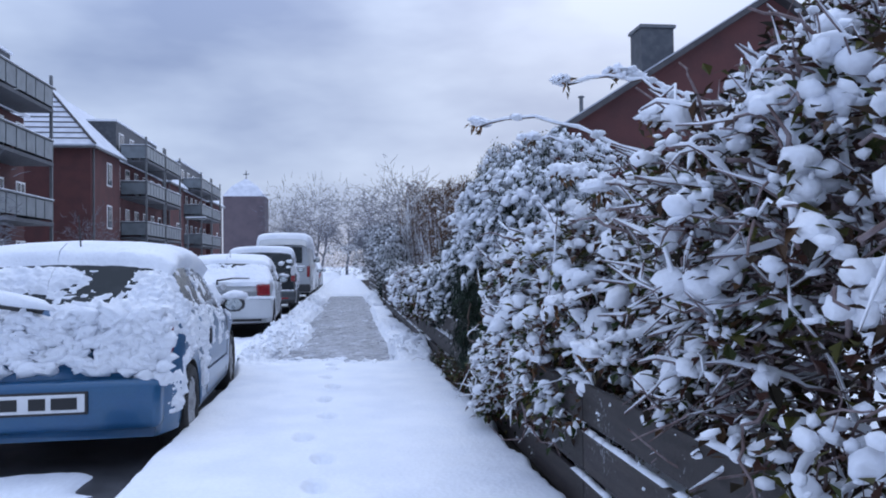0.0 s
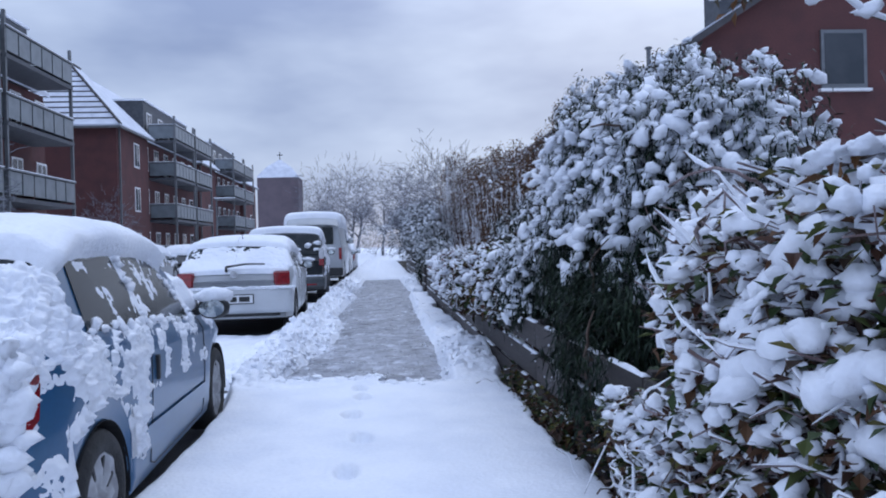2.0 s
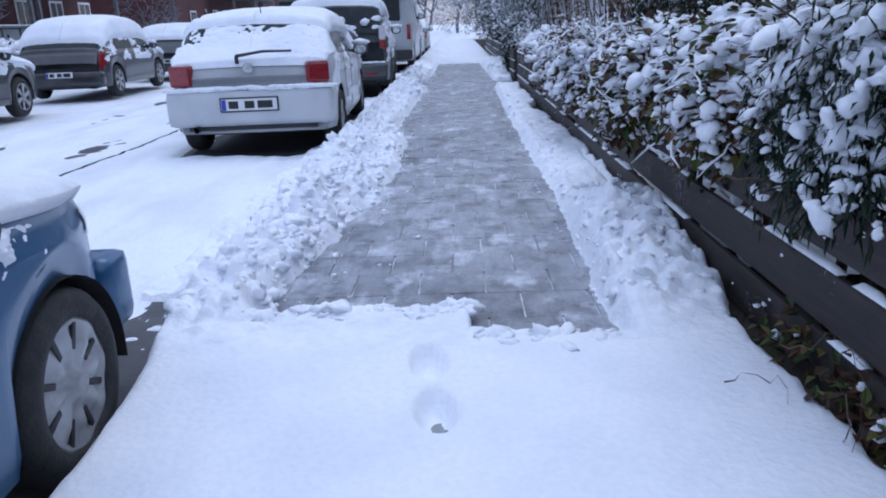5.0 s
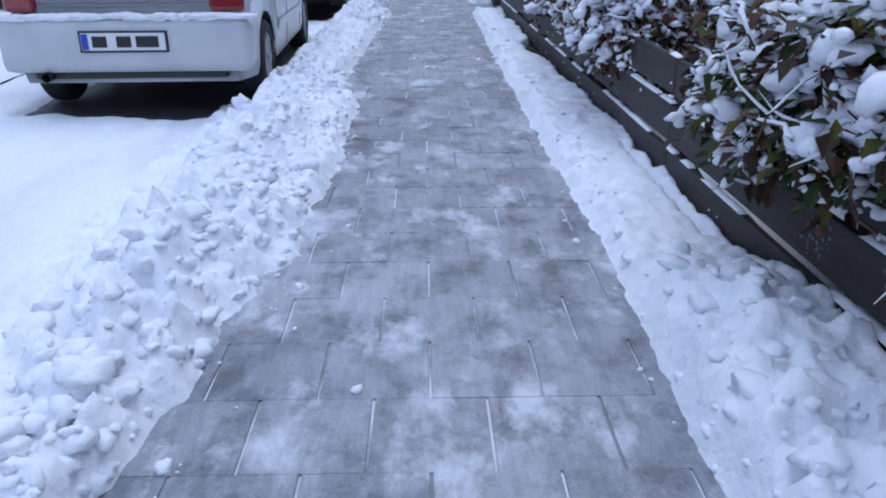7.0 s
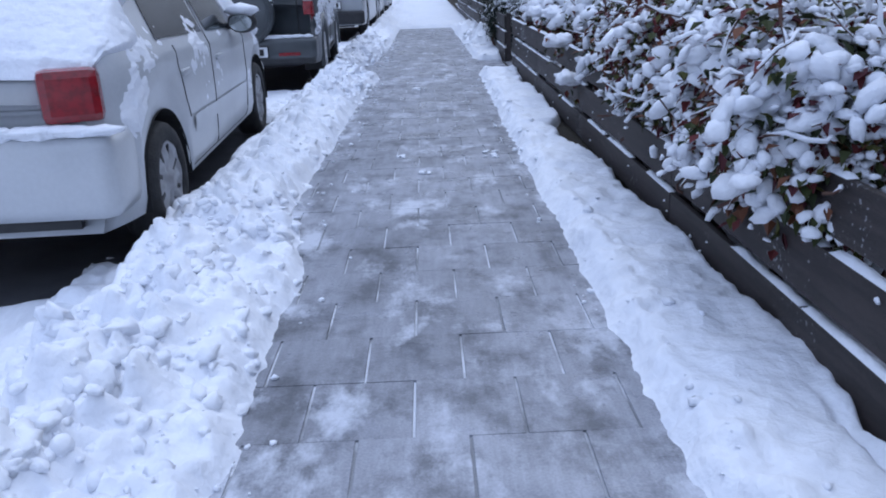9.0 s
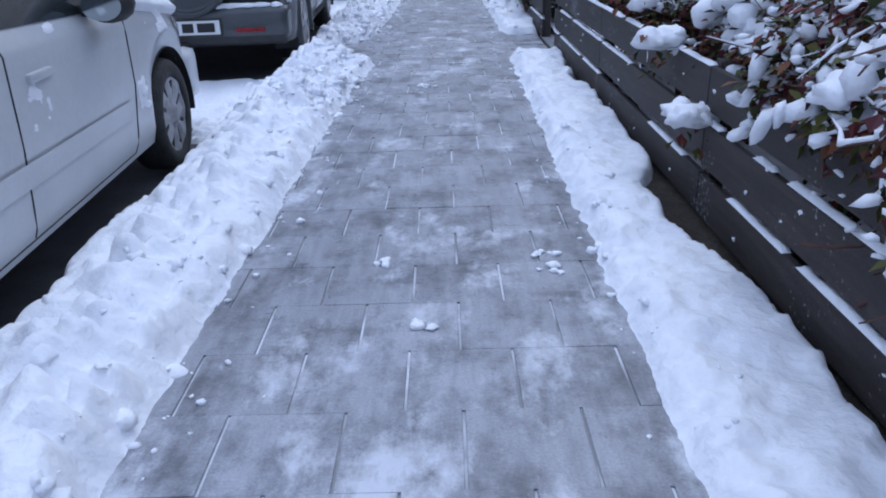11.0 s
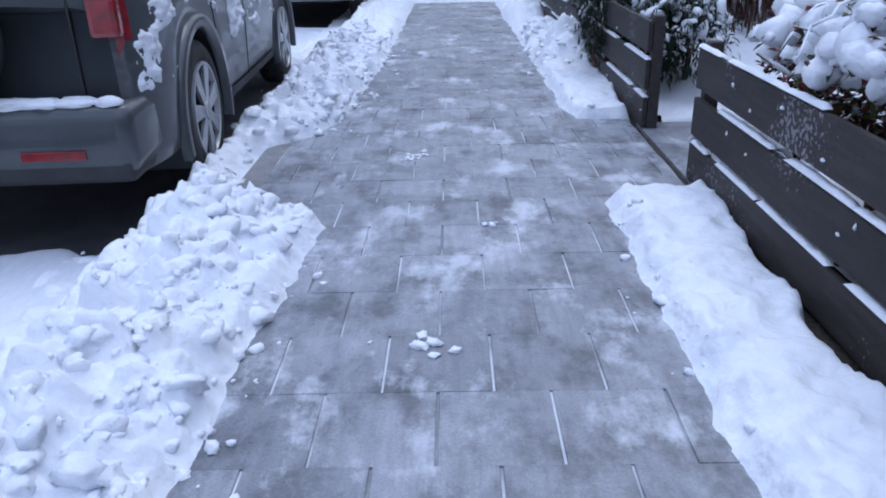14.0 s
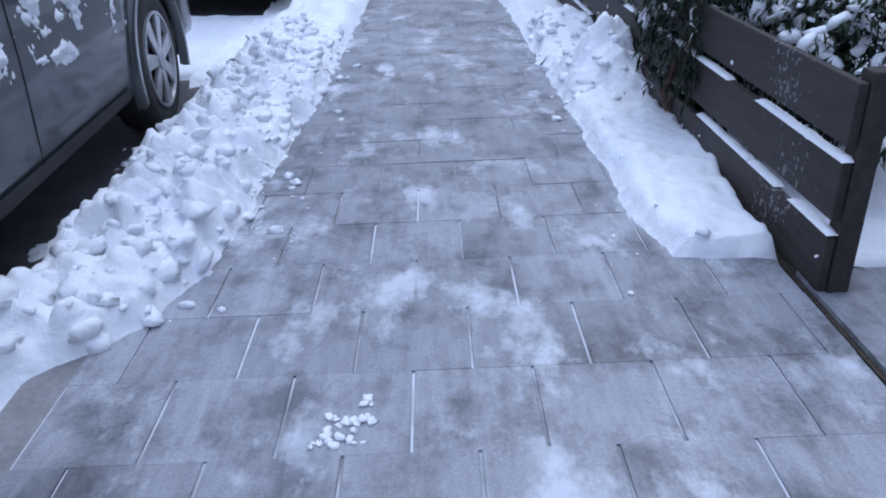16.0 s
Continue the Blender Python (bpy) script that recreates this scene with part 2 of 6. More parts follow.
def slab_material():
    """Wet grey concrete with frost and trodden snow dust lying across the slabs."""
    m = bpy.data.materials.new("wet_frosted_concrete")
    m.use_nodes = True
    nt = m.node_tree
    N, K = nt.nodes, nt.links
    b = N["Principled BSDF"]
    g = N.new("ShaderNodeNewGeometry")
    oi = N.new("ShaderNodeObjectInfo")

    def noise_at(scale, stretch, detail=5.0, rough=0.55):
        mp = N.new("ShaderNodeMapping")
        mp.inputs["Scale"].default_value = stretch
        K.new(g.outputs["Position"], mp.inputs["Vector"])
        n = N.new("ShaderNodeTexNoise")
        n.inputs["Scale"].default_value, n.inputs["Detail"].default_value, n.inputs["Roughness"].default_value = scale, detail, rough
        K.new(mp.outputs[0], n.inputs["Vector"])
        return n.outputs["Fac"]

    def ramp(fac, p0, c0, p1, c1):
        r = N.new("ShaderNodeValToRGB")
        r.color_ramp.elements[0].position, r.color_ramp.elements[0].color = p0, (*c0, 1)
        r.color_ramp.elements[1].position, r.color_ramp.elements[1].color = p1, (*c1, 1)
        K.new(fac, r.inputs["Fac"])
        return r.outputs["Color"]

    def mix(kind, fac, a, c):
        x = N.new("ShaderNodeMix")
        x.data_type, x.blend_type = "RGBA", kind
        if isinstance(fac, float):
            x.inputs["Factor"].default_value = fac
        else:
            K.new(fac, x.inputs["Factor"])
        K.new(a, x.inputs["A"])
        K.new(c, x.inputs["B"])
        return x.outputs["Result"]

    # scraped film of snow over wet concrete, worn through in blotches
    worn = ramp(noise_at(5.6, (1.0, 0.75, 1), 9.0, 0.68), 0.36, (0.125, 0.13, 0.145), 0.54, (0.29, 0.30, 0.335))
    broad = ramp(noise_at(1.1, (1.0, 0.6, 1), 4.0), 0.35, (0.84, 0.84, 0.84), 0.65, (1.2, 1.2, 1.2))
    streak = ramp(noise_at(30, (1.0, 0.16, 1), 4.0, 0.6), 0.3, (0.82, 0.82, 0.82), 0.7, (1.16, 1.16, 1.16))
    grain = ramp(noise_at(140, (1, 1, 1), 3.0), 0.3, (0.85, 0.85, 0.85), 0.7, (1.12, 1.12, 1.12))
    tone = N.new("ShaderNodeMapRange")
    tone.inputs["To Min"].default_value, tone.inputs["To Max"].default_value = 0.86, 1.12
    K.new(oi.outputs["Random"], tone.inputs["Value"])
    col = mix("MULTIPLY", 1.0, worn, broad)
    col = mix("MULTIPLY", 1.0, col, streak)
    col = mix("MULTIPLY", 1.0, col, grain)
    col = mix("MULTIPLY", 1.0, col, tone.outputs[0])
    smear = ramp(noise_at(3.8, (1.0, 0.6, 1), 9.0, 0.66), 0.54, (0, 0, 0), 0.65, (0.72, 0.72, 0.72))
    snow = ramp(noise_at(0.9, (1, 1, 1)), 0.0, (0.62, 0.65, 0.72), 1.0, (0.74, 0.77, 0.84))
    col = mix("MIX", smear, col, snow)
    K.new(col, b.inputs["Base Color"])
    K.new(ramp(noise_at(4.0, (1, 1, 1)), 0.38, (0.22, 0.22, 0.22), 0.66, (0.6, 0.6, 0.6)), b.inputs["Roughness"])
    bp = N.new("ShaderNodeBump")
    bp.inputs["Strength"].default_value, bp.inputs["Distance"].default_value = 0.35, 0.006
    K.new(noise_at(70, (1, 1, 1), 4.0), bp.inputs["Height"])
    K.new(bp.outputs[0], b.inputs["Normal"])
    return m


SLAB = slab_material()


# ---- helpers of this scene ----
def part(name, bm, mat, parent, label="", smooth=False, kind=""):
    """One mesh object out of a bmesh, under a thing or a part."""
    me = bpy.data.meshes.new(name)
    bm.to_mesh(me)
    bm.free()
    return mesh_part(name, me, mat, parent, label, smooth, kind)


def mesh_part(name, me, mat, parent, label="", smooth=False, kind=""):
    me.materials.append(mat)
    if smooth:
        me.shade_smooth()
    ob = new(name, me)
    ob.parent = parent
    return tagged(ob, label, kind=kind)


def raw(name, verts, faces, mat, parent=None, label="", smooth=False, kind=""):
    me = bpy.data.meshes.new(name)
    me.from_pydata(verts, [], faces)
    return mesh_part(name, me, mat, parent, label, smooth, kind)


def thing(name, label, category, group="", at=(0, 0, 0), turn=0.0):
    ob = new(name)
    ob.empty_display_size = 0.2
    ob.matrix_basis = pose(*at, 0, 0, turn)
    return tagged(ob, label, category, group)


def box(bm, x0, x1, y0, y1, z0, z1, bevel=0.0):
    r = bmesh.ops.create_cube(bm, size=1, matrix=Matrix.LocRotScale(((x0 + x1) / 2, (y0 + y1) / 2, (z0 + z1) / 2), None, (x1 - x0, y1 - y0, z1 - z0)))
    if bevel:
        edges = list({e for v in r["verts"] for e in v.link_edges})
        bmesh.ops.bevel(bm, geom=edges, offset=bevel, segments=2, affect="EDGES", profile=0.6)
    return bm


def boxed(x0, x1, y0, y1, z0, z1, bevel=0.0):
    return box(bmesh.new(), x0, x1, y0, y1, z0, z1, bevel)


RNG = np.random.default_rng(7)
TABLE = RNG.random((64, 64, 64))


def vnoise(x, y, z=0.0):
    """Smooth value noise on arrays, 0 to 1."""
    x, y, z = np.broadcast_arrays(np.asarray(x, float), np.asarray(y, float), np.asarray(z, float))
    i, j, k = np.floor(x).astype(int), np.floor(y).astype(int), np.floor(z).astype(int)
    fx, fy, fz = x - i, y - j, z - k
    fx, fy, fz = (f * f * (3 - 2 * f) for f in (fx, fy, fz))
    out = 0
    for a, wx in ((0, 1 - fx), (1, fx)):
        for b, wy in ((0, 1 - fy), (1, fy)):
            for c, wz in ((0, 1 - fz), (1, fz)):
                out = out + wx * wy * wz * TABLE[(i + a) % 64, (j + b) % 64, (k + c) % 64]
    return out


def fbm(x, y, z=0.0, octaves=4):
    s, a, total = 0, 1.0, 0.0
    for o in range(octaves):
        f = 2.03 ** o
        s = s + a * vnoise(x * f + 7.3 * o, y * f + 3.1 * o, z * f)
        total += a
        a *= 0.5
    return s / total


def grid_faces(nu, nv, flip=False):
    idx = np.arange(nu * nv).reshape(nu, nv)
    q = np.stack([idx[:-1, :-1], idx[1:, :-1], idx[1:, 1:], idx[:-1, 1:]], -1).reshape(-1, 4)
    return q[:, ::-1] if flip else q


def grid_mesh(name, P, mat, parent=None, label="", flip=False, smooth=True, keep=None, kind=""):
    """Mesh over an array of places (nu, nv, 3); keep: which cells stay."""
    nu, nv = P.shape[:2]
    q = grid_faces(nu, nv, flip)
    if keep is not None:
        q = q[keep.reshape(-1)]
    return raw(name, P.reshape(-1, 3).tolist(), q.tolist(), mat, parent, label, smooth, kind)


def ico(level):
    bm = bmesh.new()
    bmesh.ops.create_icosphere(bm, subdivisions=level, radius=1.0)
    v = np.array([tuple(p.co) for p in bm.verts])
    f = np.array([[p.index for p in q.verts] for q in bm.faces])
    bm.free()
    return v, f


ICO1, ICO2, ICO3 = ico(1), ico(2), ico(3)
KNOBS = {len(v): [vnoise(v[:, 0] * 2.1 + 5.3 * s, v[:, 1] * 2.1 + 1.7 * s, v[:, 2] * 2.1 + 9) for s in range(40)] for v, f in (ICO1, ICO2, ICO3)}


class Soup:
    """Gathers many small pieces into one mesh."""

    def __init__(self):
        self.v, self.f, self.n = [], [], 0

    def add(self, v, f):
        self.v.append(np.asarray(v, float))
        self.f.extend((np.asarray(f) + self.n).tolist())
        self.n += len(v)

    def lump(self, c, r, rough=0.25, base=ICO2, turn=0.0, tilt=0.0, cap=False):
        v, f = base
        k = 1 + rough * 2 * (KNOBS[len(v)][RNG.integers(40)] - 0.5)
        p = v * k[:, None] * np.asarray(r)
        if cap:
            p[:, 2] = np.where(p[:, 2] < 0, p[:, 2] * 0.6, p[:, 2])
        if tilt:
            ct, st = math.cos(tilt), math.sin(tilt)
            p = np.stack([p[:, 0] * ct + p[:, 2] * st, p[:, 1], -p[:, 0] * st + p[:, 2] * ct], 1)
        ca, sa = math.cos(turn), math.sin(turn)
        p = np.stack([p[:, 0] * ca - p[:, 1] * sa, p[:, 0] * sa + p[:, 1] * ca, p[:, 2]], 1)
        self.add(p + np.asarray(c), f)

    def tube(self, pts, r0, r1, sides=5, soft=False):
        pts = np.asarray(pts, float)
        n = len(pts)
        d = np.gradient(pts, axis=0)
        d /= np.linalg.norm(d, axis=1)[:, None] + 1e-9
        up = np.where(np.abs(d[:, 2:3]) > 0.9, [[1.0, 0, 0]], [[0, 0, 1.0]])
        a = np.cross(d, up)
        a /= np.linalg.norm(a, axis=1)[:, None] + 1e-9
        b = np.cross(a, d)
        ang = np.linspace(0, 2 * np.pi, sides, endpoint=False)
        r = np.linspace(r0, r1, n)
        if soft:
            r = r * (0.55 + 0.9 * RNG.random(n))
            r[0] = r[-1] = 0.001
        r = r[:, None, None]
        ring = pts[:, None, :] + r * (a[:, None, :] * np.cos(ang)[None, :, None] + b[:, None, :] * np.sin(ang)[None, :, None])
        f = [[i * sides + j, i * sides + (j + 1) % sides, (i + 1) * sides + (j + 1) % sides, (i + 1) * sides + j] for i in range(n - 1) for j in range(sides)]
        self.add(ring.reshape(-1, 3), f)

    def leaf(self, c, d, length, width, droop=0.2):
        d = np.asarray(d, float)
        d = d / (np.linalg.norm(d) + 1e-9)
        s = np.cross(d, [0, 0, 1.0])
        s = s / (np.linalg.norm(s) + 1e-6)
        n = np.cross(s, d)
        c = np.asarray(c, float)
        v = [c, c + d * length * 0.5 + s * width * 0.5 + n * 0.1 * width, c + d * length - n * droop * length, c + d * length * 0.5 - s * width * 0.5 + n * 0.1 * width]
        self.add(v, [[0, 1, 2, 3]])

    def make(self, name, mat, parent=None, label="", smooth=True, kind=""):
        return raw(name, np.concatenate(self.v).tolist(), self.f, mat, parent, label, smooth, kind)


# ---- ground, road, pavement ----
ground = raw("ground", [(-900, -300, -0.16), (900, -300, -0.16), (900, 1500, -0.16), (-900, 1500, -0.16)], [(0, 1, 2, 3)], SNOW)
tagged(ground, "snow-covered open ground reaching to the horizon", "ground", kind="structure")
road = raw("road", [(-6.2, -20, -0.11), (-1.2, -20, -0.11), (-1.2, 150, -0.11), (-6.2, 150, -0.11)], [(0, 1, 2, 3)], ASPHALT)
tagged(road, "wet dark asphalt street under thin snow", "road", kind="structure")
pavement = raw("pavement", [(-1.06, -6, -0.006), (0.93, -6, -0.006), (0.93, 60, -0.006), (-1.06, 60, -0.006), (0.93, -6, -0.2), (0.93, 60, -0.2)], [(0, 1, 2, 3), (1, 4, 5, 2)], JOINT)
tagged(pavement, "swept pavement of square grey concrete slabs with snowy joints", "pavement", kind="structure")
verge = raw("verge", [(0.95, -6, -0.02), (4.6, -6, 0.02), (4.6, 60, 0.02), (0.95, 60, -0.02), (0.95, -6, -0.2), (0.95, 60, -0.2)], [(0, 1, 2, 3), (0, 3, 5, 4)], SOIL)
tagged(verge, "dark garden soil behind the fence", "garden bed", kind="structure")

foot = raw("fence_foot", [(0.765, 3.0, 0.0), (0.94, 3.0, 0.0), (0.94, 19.15, 0.0), (0.765, 19.15, 0.0)], [(0, 1, 2, 3)], SOIL)
tagged(foot, "strip of dark soil at the foot of the fence", "garden bed", kind="structure")

CARS = {"blue": (-1.83, 4.62, 1.62, 3.58), "white": (-2.10, 13.12, 1.66, 4.2), "grey": (-2.13, 18.96, 1.76, 4.45), "van": (-2.15, 25.8, 1.85, 5.2), "dark": (-2.2, 32.0, 1.8, 4.4)}


def ramp01(a, b, v):
    t = np.clip((v - a) / (b - a), 0, 1)
    return t * t * (3 - 2 * t)


def bare(x, y):
    """How far a place lies inside the swept part of the pavement (above 0: swept)."""
    wob = (fbm(x * 5, y * 5, 3.0) - 0.5) * np.where((y < 11.8) & (x < 0), 0.17, 0.055) + (fbm(x * 12.7 + 0.6 * y, y * 14.3 - 0.4 * x, 6.0, 5) - 0.5) * 0.045
    left = np.interp(y, [8, 8.4, 9.4, 10.2, 11.5, 13.0, 13.8, 14.8, 16.2, 17.4, 18.1, 18.9, 19.05, 20.0, 20.3, 20.8, 22.5, 27], [-0.84, -0.83, -0.78, -0.66, -0.56, -0.56, -0.74, -0.72, -0.69, -0.67, -0.64, -0.56, -1.05, -1.14, -0.82, -0.72, -0.64, -0.6])
    right = np.interp(y, [8, 10, 14, 19.13, 19.18, 20.5, 20.55, 20.8, 22.4, 27], [0.43, 0.49, 0.47, 0.52, 1.2, 1.2, 0.62, 0.56, 0.56, 0.5])
    start = np.where(x > -0.06, 8.18, 8.46)
    d = np.minimum(np.minimum(x - left, right - x), y - start)
    d = np.minimum(d, 27.5 - y)
    return d + wob * np.where((y > 19.0) & (y < 20.6) & (x > 0.3), 0.3, 1.0)


FEET = [(-0.16, 4.03), (-0.29, 4.55), (-0.17, 5.17), (-0.205, 5.83), (-0.15, 6.43), (-0.227, 7.03), (-0.17, 7.57), (-0.2, 7.88), (-0.18, 3.53), (-0.3, 2.95), (-0.18, 2.35)]


def snow_height(x, y):
    base = 0.064 + 0.02 * (fbm(x * 1.5, y * 1.5, 1.0) - 0.5) + 0.012 * (fbm(x * 9, y * 9, 2.0) - 0.5)
    for fx, fy in FEET:
        q = ((x - fx + 0.1 * (y - fy)) / 0.05) ** 2 + ((y - fy) / 0.105) ** 2
        base = base - 0.071 * np.exp(-q ** 3) + 0.008 * np.exp(-(np.sqrt(q) - 1.4) ** 2 * 8)
    lumpy = fbm(x * 11, y * 11, 5.0, 5)
    clods = 1.5 * np.abs(vnoise(x * 9 + lumpy, y * 9, 4.0) - 0.5) + 0.8 * np.abs(vnoise(x * 20 + lumpy, y * 20, 2.0) - 0.5) - 0.25
    shovelled = ramp01(7.9, 8.6, y)
    side = np.exp(-((x + 1.0) / 0.22) ** 2)
    bermh = np.interp(y, [8, 9, 10, 12, 14, 15, 17, 18.4, 18.9, 19.1, 20.0, 20.4, 21, 24, 30], [0.03, 0.07, 0.10, 0.11, 0.08, 0.06, 0.08, 0.10, 0.10, 0.0, 0.0, 0.07, 0.1, 0.09, 0.08])
    h = base + shovelled * side * (0.85 * bermh * (0.4 + 1.1 * lumpy) + 0.10 * clods)
    smooth_left = ramp01(13.3, 14.5, y) * (1 - ramp01(16.4, 17.5, y))
    rough = shovelled * (1 - 0.75 * smooth_left * (x < 0))
    h = h + rough * 0.06 * (lumpy - 0.45) * ((x < -0.3) | (x > 0.35)) + rough * (0.06 * (x < -0.3) + 0.05 * (x > 0.3) * np.exp(-((x - 0.55) / 0.12) ** 2)) * clods
    # shovelled heaps by the fence
    for hx, hy, hr, hh in ((0.83, 9.75, 0.26, 0.12), (0.74, 9.2, 0.35, 0.09), (0.62, 8.6, 0.3, 0.05), (0.86, 22.5, 0.2, 0.24), (0.8, 23.6, 0.3, 0.12), (0.85, 25.5, 0.4, 0.14)):
        q = ((x - hx) / hr) ** 2 + ((y - hy) / (hr * 1.3)) ** 2
        h = h + hh * np.exp(-q) * (0.5 + lumpy) + 0.05 * clods * np.exp(-q)
    # drop over the kerb to the road
    edge = -1.2 + 0.14 * ramp01(1.5, 3.0, y) * (1 - ramp01(7.4, 8.6, y)) + 0.05 * (fbm(x * 0, y * 3, 8.0) - 0.5) - 0.12 * ramp01(9.2, 10.2, y) * (1 - ramp01(18.6, 19.2, y)) * (fbm(x * 0, y * 2.2, 1.0)) - 0.04 * ramp01(18.6, 19.4, y) * (1 - ramp01(23.2, 24.0, y))
    h = h - 0.15 * ramp01(0, 0.1, edge - x)
    h = h - 0.06 * ramp01(0.0, 0.16, edge - x) * ((y < 9) | ((y > 13.4) & (y < 17.0)) | ((y > 18.85) & (y < 23.3)))
    # ragged edge along the fence foot
    rag = 0.945 + 0.12 * (fbm(y * 3.1, x * 0, 6.0) - 0.6) - 0.25 * np.exp(-((y - 15.33) / 0.5) ** 4) * (0.35 + 0.65 * vnoise(y * 4.1, 0.5)) - 0.03 * np.exp(-((y - 14.2) / 0.35) ** 4) * (x > 0.8) - 0.1 * np.exp(-((y - 17.9) / 0.25) ** 2) - (0.0 + 0.11 * fbm(y * 2.6, x * 0 + 3, 2.0)) * (1 - ramp01(8.1, 8.8, y))
    h = h - 0.14 * ramp01(0, 0.06, x - rag)
    h = h - 0.05 * np.exp(-((x - 0.895) / 0.016) ** 2) * ramp01(10.2, 10.5, y) * (1 - ramp01(11.6, 12.0, y)) * (vnoise(y * 5, 0.3) > 0.25)
    b = bare(x, y)
    near = ramp01(0, 0.10, -b)
    return np.where(b > 0, -0.03, -0.012 + (h + 0.012) * near)


def snow_sheet(name, x0, x1, y0, y1, dx, dy, label):
    xs, ys = np.arange(x0, x1 + dx / 2, dx), np.arange(y0, y1 + dy / 2, dy)
    X, Y = np.meshgrid(xs, ys, indexing="ij")
    Z = snow_height(X, Y)
    c = bare(X, Y) < 0.03
    keep = c[:-1, :-1] | c[1:, 1:] | c[1:, :-1] | c[:-1, 1:]
    ob = grid_mesh(name, np.stack([X, Y, Z], -1), SNOW_LUMPY if name == "snow_bank" else SNOW, keep=keep)
    return tagged(ob, label, "snow", kind="stuff")


snow_sheet("snow_layer", -1.6, 1.06, 0.5, 8.0, 0.02, 0.02, "smooth fresh snow on the pavement with a line of footprints")
snow_sheet("snow_bank", -1.6, 1.06, 8.0, 23.0, 0.015, 0.016, "lumpy snow shovelled to both edges of the pavement")
snow_sheet("snow_layer", -1.6, 1.06, -4.0, 0.5, 0.06, 0.06, "smooth fresh snow on the pavement")
snow_sheet("snow_bank", -1.6, 1.06, 23.0, 60.0, 0.05, 0.08, "snow along the far pavement")


def road_snow(x, y):
    h = 0.045 + 0.03 * (fbm(x * 1.1, y * 0.7, 2.0) - 0.5) + 0.03 * (fbm(x * 7, y * 7, 1.0) - 0.5)
    for tx in (-4.3, -5.6):
        h = h - 0.042 * np.exp(-((x - tx + 0.15 * np.sin(y * 0.3)) / 0.3) ** 2) * (0.2 + 1.4 * fbm(x * 5, y * 2.2, 7.0))
    for cx, cy, w, l in CARS.values():
        dx = np.abs(x - cx) - (w / 2 - 0.03)
        dy = np.abs(y - cy - l / 2) - (l / 2 - 0.04)
        out = np.maximum(dx, dy) + 0.3 * (fbm(x * 3, y * 3, 4.0) - 0.5)
        h = np.where(out < 0.16, h - 0.13 * ramp01(0.16, -0.02, out), h)
    wet = np.exp(-((y - 8.7) / 0.35) ** 2) * np.exp(-((x + 1.45) / 0.25) ** 2) + 0.8 * np.exp(-((y - 8.0) / 0.5) ** 2) * np.exp(-((x + 1.35) / 0.12) ** 2)
    wet = wet + 0.42 * np.exp(-((y - 10.3) / 1.0) ** 2) * np.exp(-((x + 1.5) / 0.17) ** 2) + 0.4 * np.exp(-((y - 12.8) / 0.4) ** 2) * np.exp(-((x + 1.7) / 0.4) ** 2) * vnoise(x * 9, y * 2.5, 1.0)
    wet = wet + 0.9 * ramp01(2.5, 3.5, y) * (1 - ramp01(7.4, 8.2, y)) * np.exp(-((x + 1.27) / 0.22) ** 4)
    wet = wet + 1.0 * ramp01(18.7, 19.2, y) * (1 - ramp01(22.9, 23.6, y)) * np.exp(-((x + 1.4) / 0.2) ** 4)
    wet = wet + 0.75 * ramp01(13.2, 13.9, y) * (1 - ramp01(16.3, 17.2, y)) * np.exp(-((x + 1.4) / 0.15) ** 4)
    h = h - 0.10 * wet * (0.3 + 1.2 * fbm(x * 7, y * 6, 3.0))
    return -0.11 + np.maximum(h, -0.03)


def road_sheet(name, x0, x1, y0, y1, d):
    xs, ys = np.arange(x0, x1 + d / 2, d), np.arange(y0, y1 + d / 2, d)
    X, Y = np.meshgrid(xs, ys, indexing="ij")
    ob = grid_mesh(name, np.stack([X, Y, road_snow(X, Y)], -1), SNOW_ROAD)
    return tagged(ob, "thin driven snow with tyre tracks on the street", "snow", kind="stuff")


road_sheet("street_snow", -3.6, -1.18, 0.0, 26.0, 0.035)
road_sheet("street_snow", -6.2, -3.6, 0.0, 26.0, 0.08)
road_sheet("street_snow", -6.2, -1.18, 26.0, 150.0, 0.4)
road_sheet("street_snow", -6.2, -1.18, -20.0, 0.0, 0.3)

# ---- slabs, kerb stones: single pieces ----
SLAB_W, SLAB_D, GAP = 0.285, 0.2838, 0.0035


def slab_mesh(w, d):
    bm = bmesh.new()
    box(bm, -w / 2, w / 2, -d / 2, d / 2, -0.03, 0.0)
    top = [e for e in bm.edges if all(v.co.z > -0.01 for v in e.verts) and abs(e.verts[0].co.x - e.verts[1].co.x) < 0.001]
    bmesh.ops.bevel(bm, geom=top, offset=0.0014, segments=1, affect="EDGES")
    me = bpy.data.meshes.new("slab")
    bm.to_mesh(me)
    bm.free()
    me.materials.append(SLAB)
    return me


